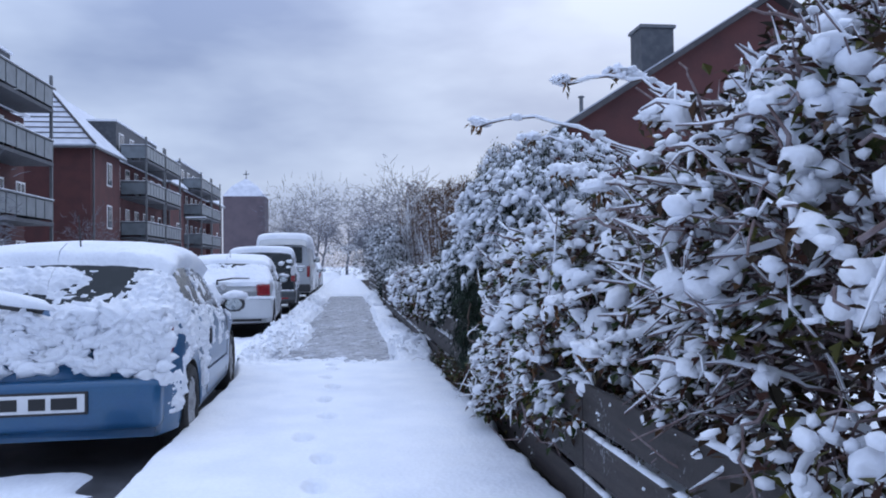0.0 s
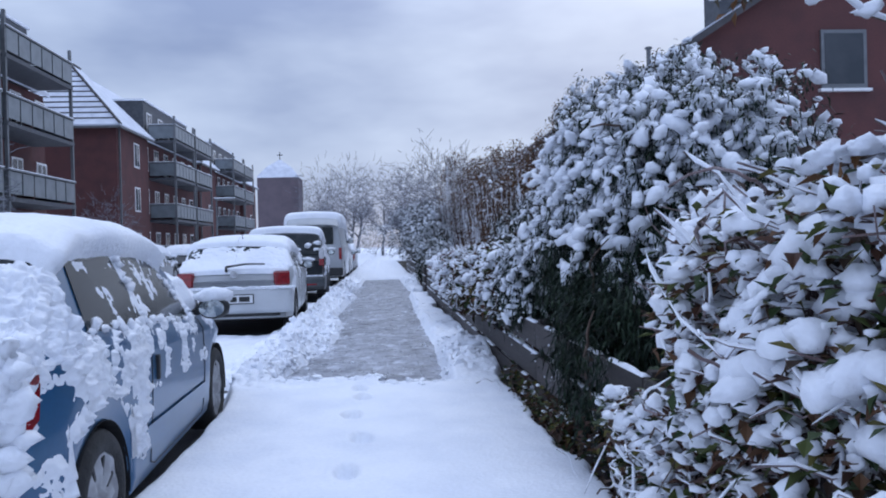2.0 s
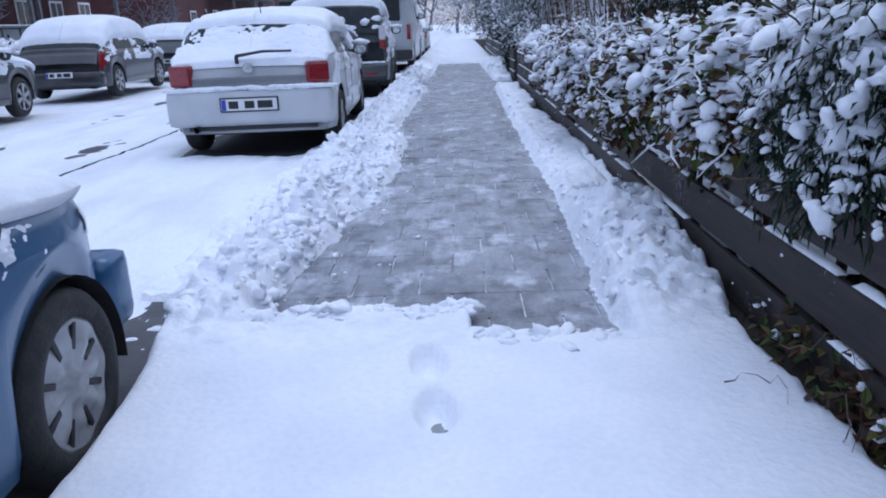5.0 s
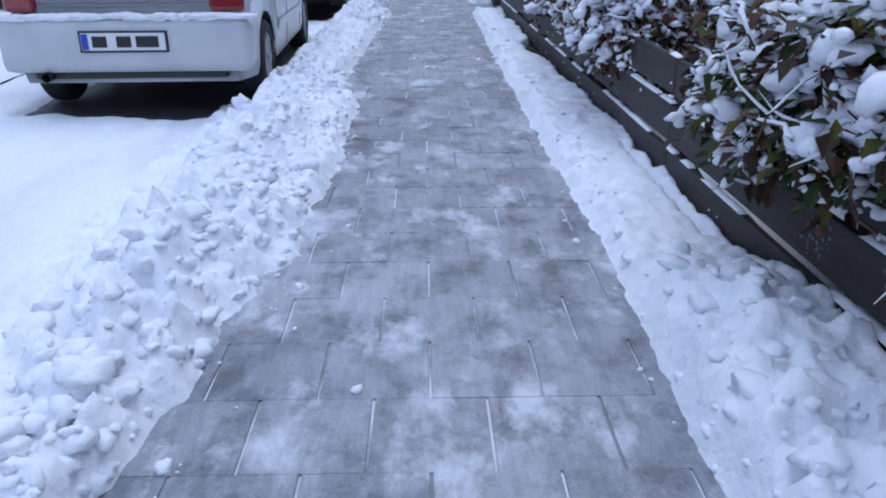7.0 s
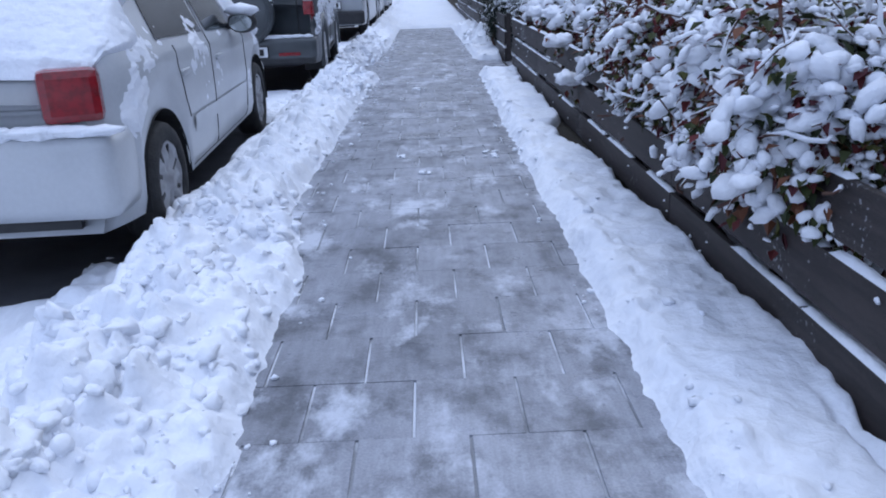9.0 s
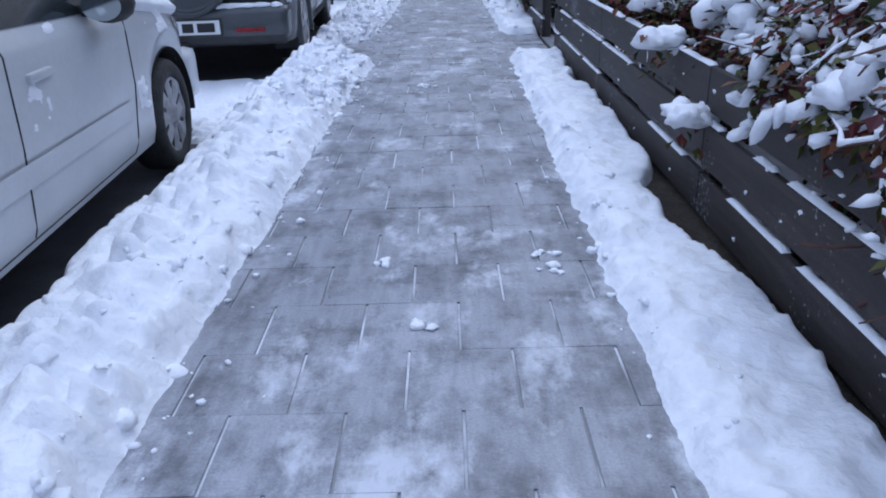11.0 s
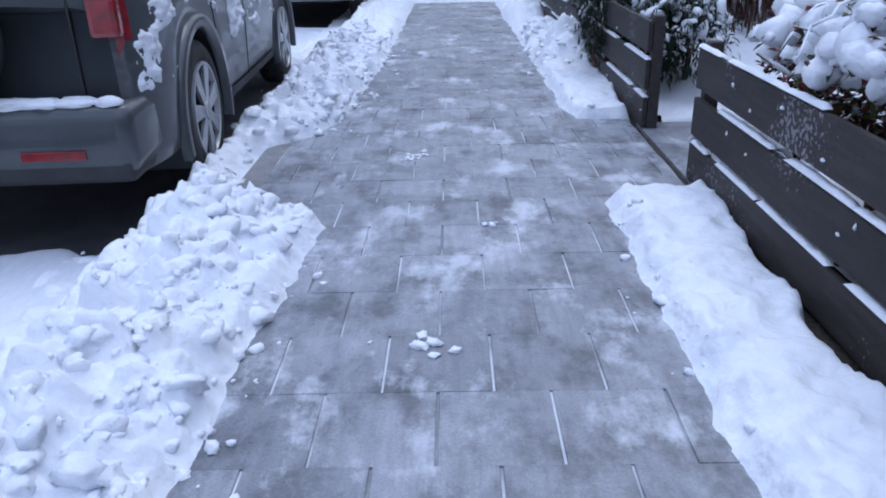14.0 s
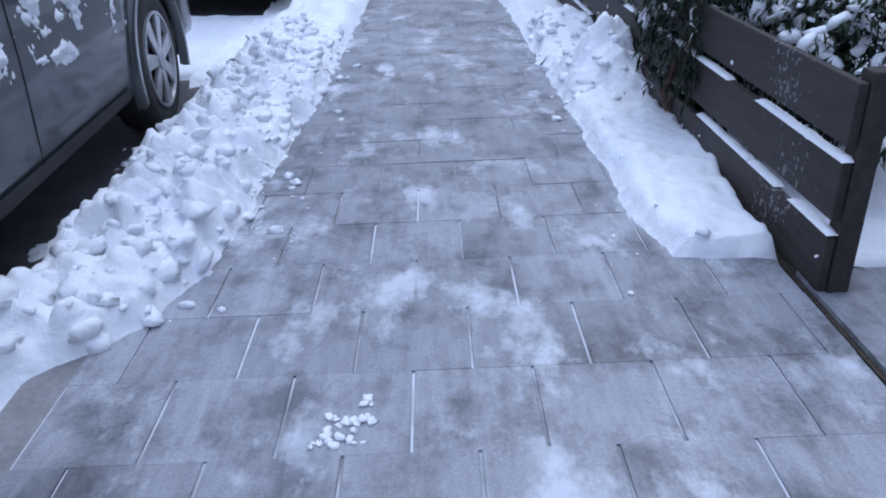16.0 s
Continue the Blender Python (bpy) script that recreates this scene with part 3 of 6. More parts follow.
def lay_slabs():
    me = slab_mesh(SLAB_W - 0.0075, SLAB_D - 0.0006)
    far = Soup()
    rnd = random.Random(4)
    count = 0
    for r in range(0, 78):
        y = 7.977 + r * SLAB_D
        shift = 0.0 if r % 2 else SLAB_W / 2
        for c in range(-5, 6):
            a = max(-0.277 + c * SLAB_W + shift, -0.97)
            e = min(-0.277 + (c + 1) * SLAB_W + shift, 0.93 if 19.1 < y < 20.7 else 0.76)
            if e - a < 0.04:
                continue
            x, k = (a + e) / 2, (e - a) / SLAB_W
            z = rnd.uniform(-0.0012, 0.0008)
            if float(bare(np.array(x), np.array(y))) < -0.3:
                continue
            if count < 300:
                ob = new("slab", me)
                ob.parent = pavement
                ob.matrix_basis = pose(x, y, z, rnd.uniform(-0.12, 0.12), rnd.uniform(-0.12, 0.12), rnd.uniform(-0.15, 0.15)) @ Matrix.Diagonal((k, 1, 1, 1))
                count += 1
            else:
                w, d = (e - a - GAP) / 2, (SLAB_D - GAP) / 2
                far.add([(x - w, y - d, z), (x + w, y - d, z), (x + w, y + d, z), (x - w, y + d, z)], [[0, 1, 2, 3]])
    far.make("slabs", SLAB, pavement, "grey concrete slabs farther on", smooth=False, kind="stuff")


# ---- cars ----
def lathe(profile, steps, axis_x=True):
    """Revolve (offset, radius) pairs round the x axis."""
    ang = np.linspace(0, 2 * np.pi, steps, endpoint=False)
    v = [(o, r * math.cos(a), r * math.sin(a)) for a in ang for o, r in profile]
    n = len(profile)
    f = [[i * n + j, i * n + j + 1, ((i + 1) % steps) * n + j + 1, ((i + 1) % steps) * n + j] for i in range(steps) for j in range(n - 1)]
    return v, f


class Shell:
    """A car's skin as sections along its length; y runs from the rear (0) to the front."""

    def __init__(self, L, W, top, belt, wheels, R, sill, tumble, plan):
        self.L, self.W, self.top, self.belt, self.wheels, self.R, self.sill, self.tumble, self.plan = L, W, np.array(top), np.array(belt), wheels, R, sill, tumble, plan
        self.high = max(z for _, z in top)

    def controls(self, y):
        zt = np.interp(y, self.top[:, 0], self.top[:, 1])
        zb = np.minimum(np.interp(y, self.belt[:, 0], self.belt[:, 1]), zt - 0.05)
        a, k = self.plan
        hw = self.W / 2 * (1 - k * np.clip(1 - y / a, 0, 1) ** 2.2 - (k + 0.16) * np.clip(1 - (self.L - y) / (a * 1.9), 0, 1) ** 2.2)
        hr = hw - 0.03 - self.tumble * np.clip((zt - zb) / (self.high - np.max(self.belt[:, 1]) + 0.05), 0, 1)
        zl = np.full_like(y, self.sill)
        for w in self.wheels:
            q = (self.R + 0.055) ** 2 - (y - w) ** 2
            zl = np.maximum(zl, np.where(q > 0, self.R + np.sqrt(np.maximum(q, 0)), 0))
        drop = np.minimum(0.07, (zt - zb) * 0.6)
        zm = np.maximum(zl + 0.10, (zb + zl) * 0.5)
        C = np.stack([
            np.stack([0 * y, zt], -1), np.stack([hr * 0.6, zt - drop * 0.18], -1), np.stack([hr * 0.9, zt - drop * 0.5], -1), np.stack([hr, zt - drop], -1),
            np.stack([hw - 0.028, zb], -1), np.stack([hw - 0.004, zb - 0.06], -1), np.stack([hw, zm], -1), np.stack([hw - 0.012, np.minimum(zl + 0.07, zm - 0.02)], -1), np.stack([hw - 0.03, zl], -1)], -2)
        return C

    def at(self, y, v, side=1):
        """Places on the skin: y along the car, v from 0 (top middle) to 8 (sill)."""
        y, v = np.broadcast_arrays(np.asarray(y, float), np.asarray(v, float))
        shape = y.shape
        C = self.controls(y.ravel())
        i = np.clip(np.floor(v.ravel()).astype(int), 0, 7)
        f = (v.ravel() - i)[:, None]
        n = np.arange(len(i))
        p = C[n, i] * (1 - f) + C[n, i + 1] * f
        return np.stack([side * p[:, 0], y.ravel(), p[:, 1]], -1).reshape(*shape, 3)

    def normal(self, P, side):
        du, dv = np.gradient(P, axis=0), np.gradient(P, axis=1)
        n = np.cross(du, dv) * side
        n = n / (np.linalg.norm(n, axis=-1, keepdims=True) + 1e-9)
        return -n if np.mean(n[..., 2]) < -0.02 else n

    def patch(self, name, mat, parent, y_low, y_high, v0, v1, off, side=1, nu=14, nv=8, label="", both=False):
        """A pane or lens lying on the skin; y_low at v1, y_high at v0: (from, to)."""
        sides = (-1, 1) if both else (side,)
        verts, faces = [], []
        for s in sides:
            u, v = np.meshgrid(np.linspace(0, 1, nu), np.linspace(0, 1, nv), indexing="ij")
            ya = y_high[0] + (y_low[0] - y_high[0]) * v
            yb = y_high[1] + (y_low[1] - y_high[1]) * v
            P = self.at(ya + (yb - ya) * u, v0 + (v1 - v0) * v, s)
            n = np.cross(np.gradient(P, axis=0), np.gradient(P, axis=1))
            n /= np.linalg.norm(n, axis=-1, keepdims=True) + 1e-9
            mid = P.mean((0, 1)) - np.array([0, self.L / 2, 0.6])
            if np.sum(n.mean((0, 1)) * mid) < 0:
                n = -n
            P = P + n * off
            faces += (grid_faces(nu, nv) + len(verts)).tolist()
            verts += P.reshape(-1, 3).tolist()
        return raw(name, verts, faces, mat, parent, label, True)

    def snow(self, name, parent, y0, y1, v0, v1, thick, cut, freq, label="", sides=(-1, 1), nu=70, nv=40, seed=0.0, fade=0.12, grain=0.02, streak=1.0, rag=0.3, soft_edge=0.22):
        """Snow lying on or stuck to the skin: thick where the noise passes the cut."""
        verts, faces = [], []
        for s in sides:
            u, v = np.meshgrid(np.linspace(y0, y1, nu), np.linspace(v0, v1, nv), indexing="ij")
            P = self.at(u, v, s)
            n = np.cross(np.gradient(P, axis=0), np.gradient(P, axis=1))
            n /= np.linalg.norm(n, axis=-1, keepdims=True) + 1e-9
            mid = P - np.array([0, self.L / 2, 0.55])
            n = np.where((n * mid).sum(-1, keepdims=True) < 0, -n, n)
            n[..., 2] = np.maximum(n[..., 2], -0.1)
            nz = fbm(P[..., 0] * freq + seed, P[..., 1] * freq * streak + seed, P[..., 2] * freq * (1 / streak), 4)
            e = np.minimum(ramp01(0, fade, (u - y0)), ramp01(0, fade, (y1 - u))) * ramp01(0, 0.25, v1 - v)
            if v0 > 0:
                e = e * ramp01(0, 0.25, v - v0)
            small = fbm(P[..., 0] * 28 + seed, P[..., 1] * 28, P[..., 2] * 28, 3) - 0.5
            t = (nz + rag * small - cut) * e - 0.012 * (1 - e)
            fine = fbm(P[..., 0] * 55 + seed, P[..., 1] * 55, P[..., 2] * 55, 2) - 0.5
            h = thick * np.clip(t / soft_edge, -0.3, 1.0) + grain * (0.6 * small + 0.4 * fine) * (t > 0) * np.clip(t / 0.12, 0, 1)
            P = P + n * (h[..., None] - 0.002)
            k = (t > -0.02)
            k = k[:-1, :-1] | k[1:, 1:] | k[1:, :-1] | k[:-1, 1:]
            faces += (grid_faces(nu, nv)[k.reshape(-1)] + len(verts)).tolist()
            verts += P.reshape(-1, 3).tolist()
        return raw(name, verts, faces, SNOW_LUMPY if grain > 0.03 else SNOW, parent, label, True, kind="stuff")


SLOT = bpy.data.meshes.new("slot")
slot_bm = boxed(-0.006, 0.006, -0.045, 0.045, -0.011, 0.011, 0.004)
slot_bm.to_mesh(SLOT)
slot_bm.free()
SLOT.materials.append(BLACK_PLASTIC)


def wheel(car, side, x, y, R, mat, spokes, hub_label):
    w = 0.19
    prof = [(-w / 2, R * 0.66), (-w / 2, R * 0.9), (-w / 2 + 0.02, R * 0.97), (-w / 2 + 0.045, R), (w / 2 - 0.045, R), (w / 2 - 0.02, R * 0.97), (w / 2, R * 0.9), (w / 2 + 0.004, R * 0.8), (w / 2 - 0.006, R * 0.68), (w / 2 - 0.03, R * 0.66)]
    v, f = lathe([(o * side, r) for o, r in prof], 36)
    t = raw("wheel", v, f, RUBBER, car, "black tyre packed with snow", True)
    t.matrix_basis = pose(x, y, R / car.scale[2]) @ Matrix.Diagonal([1 / k for k in car.scale]).to_4x4()
    dish = [(0.015, 0.0), (0.02, R * 0.12), (-0.005, R * 0.2), (-0.004, R * 0.32), (-0.004, R * 0.45), (-0.012, R * 0.58), (0.0, R * 0.64), (0.012, R * 0.68), (-0.03, R * 0.69)]
    v, f = lathe([((o + w / 2 - 0.025) * side, max(r, 0.001)) for o, r in dish], 36)
    if not spokes:
        q = np.array(v)
        ang = np.arctan2(q[:, 2], q[:, 1])
        rad = np.hypot(q[:, 1], q[:, 2]) / R
        q[:, 0] += side * 0.012 * np.cos(8 * ang) * np.exp(-((rad - 0.45) / 0.2) ** 2)
        q[:, 0] += side * 0.012 * (rad < 0.66)
        cap = raw("hubcap", q.tolist(), f, mat, t, hub_label, True)
        for i in range(8):
            ob = new("slot", SLOT)
            ob.parent = cap
            ob.matrix_basis = Matrix.Rotation(2 * math.pi * (i + 0.5) / 8, 4, "X") @ pose(side * (w / 2 - 0.026), R * 0.5, 0) @ Matrix.Diagonal((1, R / 0.3, R / 0.3, 1))
        return
    raw("rim", v, f, BLACK_PLASTIC, t, hub_label, True)
    s = Soup()
    for i in range(spokes):
        a = 2 * math.pi * i / spokes + 0.3
        ca, sa = math.cos(a), math.sin(a)
        wi, wo = R * 0.13, R * 0.25
        o0, o1 = (w / 2 - 0.012) * side, (w / 2 + 0.004) * side
        pts = []
        for o in (o0, o1):
            for r, ww in ((R * 0.08, wi), (R * 0.66, wo)):
                for q in (-ww / 2, ww / 2):
                    pts.append((o, r * ca - q * sa, r * sa + q * ca))
        s.add(pts, [[0, 1, 3, 2], [4, 6, 7, 5], [0, 2, 6, 4], [1, 5, 7, 3], [2, 3, 7, 6], [0, 4, 5, 1]])
    v, f = lathe([((w / 2 - 0.02) * side, R * 0.62), ((w / 2 + 0.008) * side, R * 0.64), ((w / 2 + 0.008) * side, R * 0.68), ((w / 2 - 0.02) * side, R * 0.69)], 36)
    s.add(v, f)
    v, f = lathe([((w / 2 + 0.012) * side, 0.001), ((w / 2 + 0.01) * side, R * 0.13), ((w / 2 - 0.02) * side, R * 0.15)], 20)
    s.add(v, f)
    s.make("spokes", mat, t, hub_label, smooth=False)


def plate(car, x, y, z, lean=0.0):
    ob = part("number_plate", boxed(-0.26, 0.26, -0.008, 0.008, -0.055, 0.055, 0.006), PLATE, car, "white number plate with plain dark bars")
    ob.matrix_basis = pose(x, y, z, lean)
    part("blue_band", boxed(-0.255, -0.215, -0.011, -0.007, -0.05, 0.05), PLATE_BLUE, ob)
    for a, b in ((-0.19, -0.10), (-0.04, 0.05), (0.08, 0.22)):
        part("bar", boxed(a, b, -0.0115, -0.007, -0.035, 0.035), INK, ob)
    s = bmesh.new()
    box(s, -0.275, 0.275, 0.0, 0.014, -0.07, 0.068, 0.004)
    part("holder", s, BLACK_PLASTIC, ob)


def door_mirror(car, x, y, z, side, mat, snow=True):
    s = Soup()
    s.lump((0, 0, 0), (0.10, 0.075, 0.075), 0.05)
    m = s.make("mirror", mat, car, "black door mirror")
    m.matrix_basis = pose(x + side * 0.10, y, z)
    q = lathe([(0.0, 0.001), (0.0, 0.055)], 20)
    g = raw("mirror_glass", q[0], q[1], MIRROR, m)
    g.matrix_basis = pose(0, -0.079, 0, 0, 0, 90) @ Matrix.Diagonal((1, 1.35, 1.0, 1))
    part("arm", boxed(-side * 0.11 - 0.03, -side * 0.11 + 0.03, -0.02, 0.03, -0.045, 0.0, 0.01), mat, m)
    if snow:
        s = Soup()
        s.lump((0, 0.0, 0.075), (0.11, 0.085, 0.05), 0.3)
        s.make("snow_cap", SNOW, m)


def car_base(name, label, at, shell, paint, turn=0.0, group="parked cars", size=(1, 1, 1)):
    c = thing(name, label, "car", group, at, turn)
    c.scale = size
    L, W, R = shell.L, shell.W, shell.R
    ys = np.unique(np.concatenate([np.linspace(0, L, 64), *[np.linspace(w - R - 0.06, w + R + 0.06, 26) for w in shell.wheels]]))
    ys = ys[(ys >= 0) & (ys <= L)]
    vs = np.concatenate([np.linspace(0, 3, 10), np.linspace(3, 8, 16)[1:]])
    right = shell.at(ys[:, None], vs[None, :], 1)
    left = shell.at(ys[:, None], vs[None, :], -1)
    P = np.concatenate([left[:, ::-1], right[:, 1:]], 1)
    nu, nv = P.shape[:2]
    faces = grid_faces(nu, nv).tolist()
    h = nv // 2
    for row in (0, nu - 1):
        o = row * nv
        faces += [[o + h - i, o + h - i - 1, o + h + i + 1, o + h + i][::1 if row == 0 else -1] for i in range(h)]
    body = raw("body", P.reshape(-1, 3).tolist(), faces, paint, c, "", True)
    bm = bmesh.new()
    box(bm, -W / 2 + 0.24, W / 2 - 0.24, 0.12, L - 0.15, shell.sill - 0.03, 0.62, 0.02)
    for w in shell.wheels:
        box(bm, -W / 2 + 0.2, W / 2 - 0.2, w - 0.07, w + 0.07, R - 0.07, R + 0.07)
    part("underbody", bm, UNDER, c)
    for w in shell.wheels:
        for sd in (-1, 1):
            s = Soup()
            v, f = lathe([(sd * (W / 2 - 0.02), R + 0.055), (sd * (W / 2 - 0.26), R + 0.06), (sd * (W / 2 - 0.26), 0.05)], 40)
            v = np.array(v) + (0, w, R)
            keep = [q for q in f if np.mean([v[i][2] for i in q]) > shell.sill + 0.02]
            s.add(v, keep)
            s.make("wheel_arch", UNDER, c, "", smooth=False)
    return c, body


def seams(shell, car, lines, side, mat=BLACK_PLASTIC):
    for pts in lines:
        s = Soup()
        y = np.concatenate([np.linspace(a[0], b[0], 8) for a, b in zip(pts[:-1], pts[1:])])
        v = np.concatenate([np.linspace(a[1], b[1], 8) for a, b in zip(pts[:-1], pts[1:])])
        P = shell.at(y, v, side)
        s.tube(P, 0.004, 0.004, 4)
        s.make("door_seam", mat, car)


def blue_car():
    x, y, W, L = CARS["blue"]
    sh = Shell(L, W, [(0, 0.74), (0.05, 0.9), (0.12, 0.99), (0.45, 1.30), (0.62, 1.36), (1.1, 1.395), (1.55, 1.385), (1.85, 1.34), (2.1, 1.22), (2.55, 0.97), (2.9, 0.91), (3.3, 0.84), (3.5, 0.73), (L, 0.56)],
               [(0, 0.95), (0.8, 0.93), (2.4, 0.83), (3.72, 0.7)], (0.58, 2.92), 0.275, 0.2, 0.17, (0.45, 0.15))
    c, body = car_base("blue_hatchback", "small blue hatchback crusted in snow parked at the kerb", (x, y, -0.1), sh, PAINT_BLUE, 2.2, size=(1, 1, 0.95))
    P = sh.at(np.linspace(0.15, 0.5, 10)[:, None], np.linspace(0, 2.75, 10)[None, :], 1)
    Q = P * np.array([-1, 1, 1])
    G = np.concatenate([Q[:, ::-1], P[:, 1:]], 1) + np.array([0, -0.006, 0.006])
    grid_mesh("rear_window", G, CAR_GLASS, c, "dark rear window half under snow")
    P = sh.at(np.linspace(1.9, 2.5, 10)[:, None], np.linspace(0, 2.8, 10)[None, :], 1)
    G = np.concatenate([(P * np.array([-1, 1, 1]))[:, ::-1], P[:, 1:]], 1) + np.array([0, 0.004, 0.006])
    grid_mesh("windscreen", G, CAR_GLASS, c)
    for sd in (-1, 1):
        sh.patch("side_window", CAR_GLASS, c, (1.30, 2.32), (1.24, 1.84), 3.12, 3.96, 0.005, sd)
        sh.patch("side_window", CAR_GLASS, c, (0.50, 1.22), (0.6, 1.16), 3.12, 3.94, 0.005, sd)
        sh.patch("headlight", CLEAR_LENS, c, (3.28, 3.54), (3.28, 3.5), 4.3, 5.2, 0.006, sd)
        sh.patch("tail_light", RED_LENS, c, (0.03, 0.12), (0.05, 0.15), 4.3, 5.5, 0.008, sd)
        seams(sh, c, [[(1.2, 3.1), (1.23, 5), (1.19, 7.0), (1.3, 7.5)], [(2.36, 4), (2.42, 5.5), (2.38, 7.5)], [(1.3, 7.5), (2.38, 7.5)]], sd)
        part("door_handle", boxed(-0.012, 0.012, -0.01, 0.02, -0.06, 0.06, 0.006), BLACK_PLASTIC, c).matrix_basis = pose(sd * (W / 2 + 0.002), 1.30, 0.70)
        door_mirror(c, sd * (W / 2 - 0.03), 2.38, 0.90, sd, BLACK_PLASTIC)
        for w in sh.wheels:
            wheel(c, sd, sd * (W / 2 - 0.11), w, sh.R, HUBCAP, 0, "silver plastic hubcap dusted with snow")
        sh.patch("side_moulding", PAINT_BLUE, c, (1.0, 2.5), (1.0, 2.5), 6.35, 6.75, 0.012, sd)
    b = part("bumper", boxed(-W / 2 + 0.1, W / 2 - 0.1, -0.07, 0.14, 0.26, 0.57, 0.05), PAINT_BLUE, c, "blue rear bumper", True)
    part("front_bumper", boxed(-W / 2 + 0.12, W / 2 - 0.12, L - 0.15, L + 0.05, 0.22, 0.5, 0.05), PAINT_BLUE, c, "", True)
    plate(c, 0.04, -0.083, 0.44)
    s = Soup()
    s.tube([(-0.62, -0.02, 1.12), (-0.3, -0.03, 1.06), (0.05, 0.0, 1.0)], 0.03, 0.025, 6)
    s.make("rear_wiper", BLACK_PLASTIC, c, "black rear wiper under snow")
    s = Soup()
    s.tube([(0.1, 0.55, 1.36), (0.1, 0.5, 1.62)], 0.006, 0.003, 5)
    s.make("aerial", BLACK_PLASTIC, c)
    sh.snow("roof_snow", c, 0.40, 2.02, 0, 3.2, 0.075, 0.08, 1.2, "thick snow on the roof", nu=80, nv=40, fade=0.1, grain=0.015)
    sh.snow("hatch_snow", c, 0.0, 0.42, 0, 5.0, 0.045, 0.37, 3.2, "snow crust on the hatch", nu=110, nv=110, fade=0.05, grain=0.09)
    sh.snow("bonnet_snow", c, 2.2, 3.52, 0, 3.7, 0.05, 0.1, 1.5, nu=50, nv=36)
    sh.snow("window_snow", c, 0.5, 2.3, 3.0, 4.0, 0.012, 0.50, 5.5, "thin snow stuck on the side windows", nu=90, nv=30, seed=11.0, grain=0.03)
    sh.snow("flank_snow", c, 0.02, 1.15, 3.85, 6.9, 0.024, 0.37, 4.5, "snow crust behind the door", nu=110, nv=80, seed=3.0, grain=0.10, fade=0.1)
    sh.snow("door_snow", c, 0.9, 2.9, 3.75, 5.9, 0.018, 0.50, 8.5, "patches of stuck snow on the doors", nu=190, nv=120, seed=11.0, grain=0.05)
    sh.snow("window_snow", c, 0.55, 2.3, 3.1, 3.95, 0.01, 0.56, 9.0, "bits of snow on the side windows", nu=140, nv=50, seed=2.0, grain=0.02)
    for sd in (-1, 1):
        s = Soup()
        for (ya, va), (yb, vb) in (((1.22, 3.1), (1.27, 3.95)), ((1.3, 3.93), (2.2, 3.95)), ((1.75, 3.05), (2.3, 3.9)), ((0.55, 3.9), (1.2, 3.95))):
            P = sh.at(np.linspace(ya, yb, 22), np.linspace(va, vb, 22), sd)
            for q in P:
                if RNG.random() < 0.75:
                    s.lump(q + RNG.normal(size=3) * 0.008, (0.018, RNG.uniform(0.02, 0.045), RNG.uniform(0.012, 0.03)), 0.5, ICO2, 0, RNG.normal() * 0.4)
        s.make("pillar_snow", SNOW, c, "ragged snow on the window edges", kind="stuff")
    s = Soup()
    for i in range(240):
        xx, zz = RNG.uniform(-0.72, 0.72), RNG.uniform(0.62, 0.95) + RNG.uniform(0, 0.04)
        e = RNG.uniform(0.4, 1.0)
        s.lump((xx, -0.005, zz), (0.085 * e, 0.035, 0.05 * e), 0.7, ICO2, 0, RNG.uniform(-0.6, 0.6))
    for i in range(90):
        s.lump((RNG.uniform(0.52, 0.74), RNG.uniform(-0.02, 0.06), RNG.uniform(0.54, 0.98)), (0.05, 0.04, 0.04), 0.7)
    s.lump((-0.25, -0.03, 1.10), (0.42, 0.05, 0.045), 0.3, tilt=0.2)
    s.make("tailgate_snow", SNOW, c, "lumpy snow crust on the tailgate", kind="stuff")
    return c


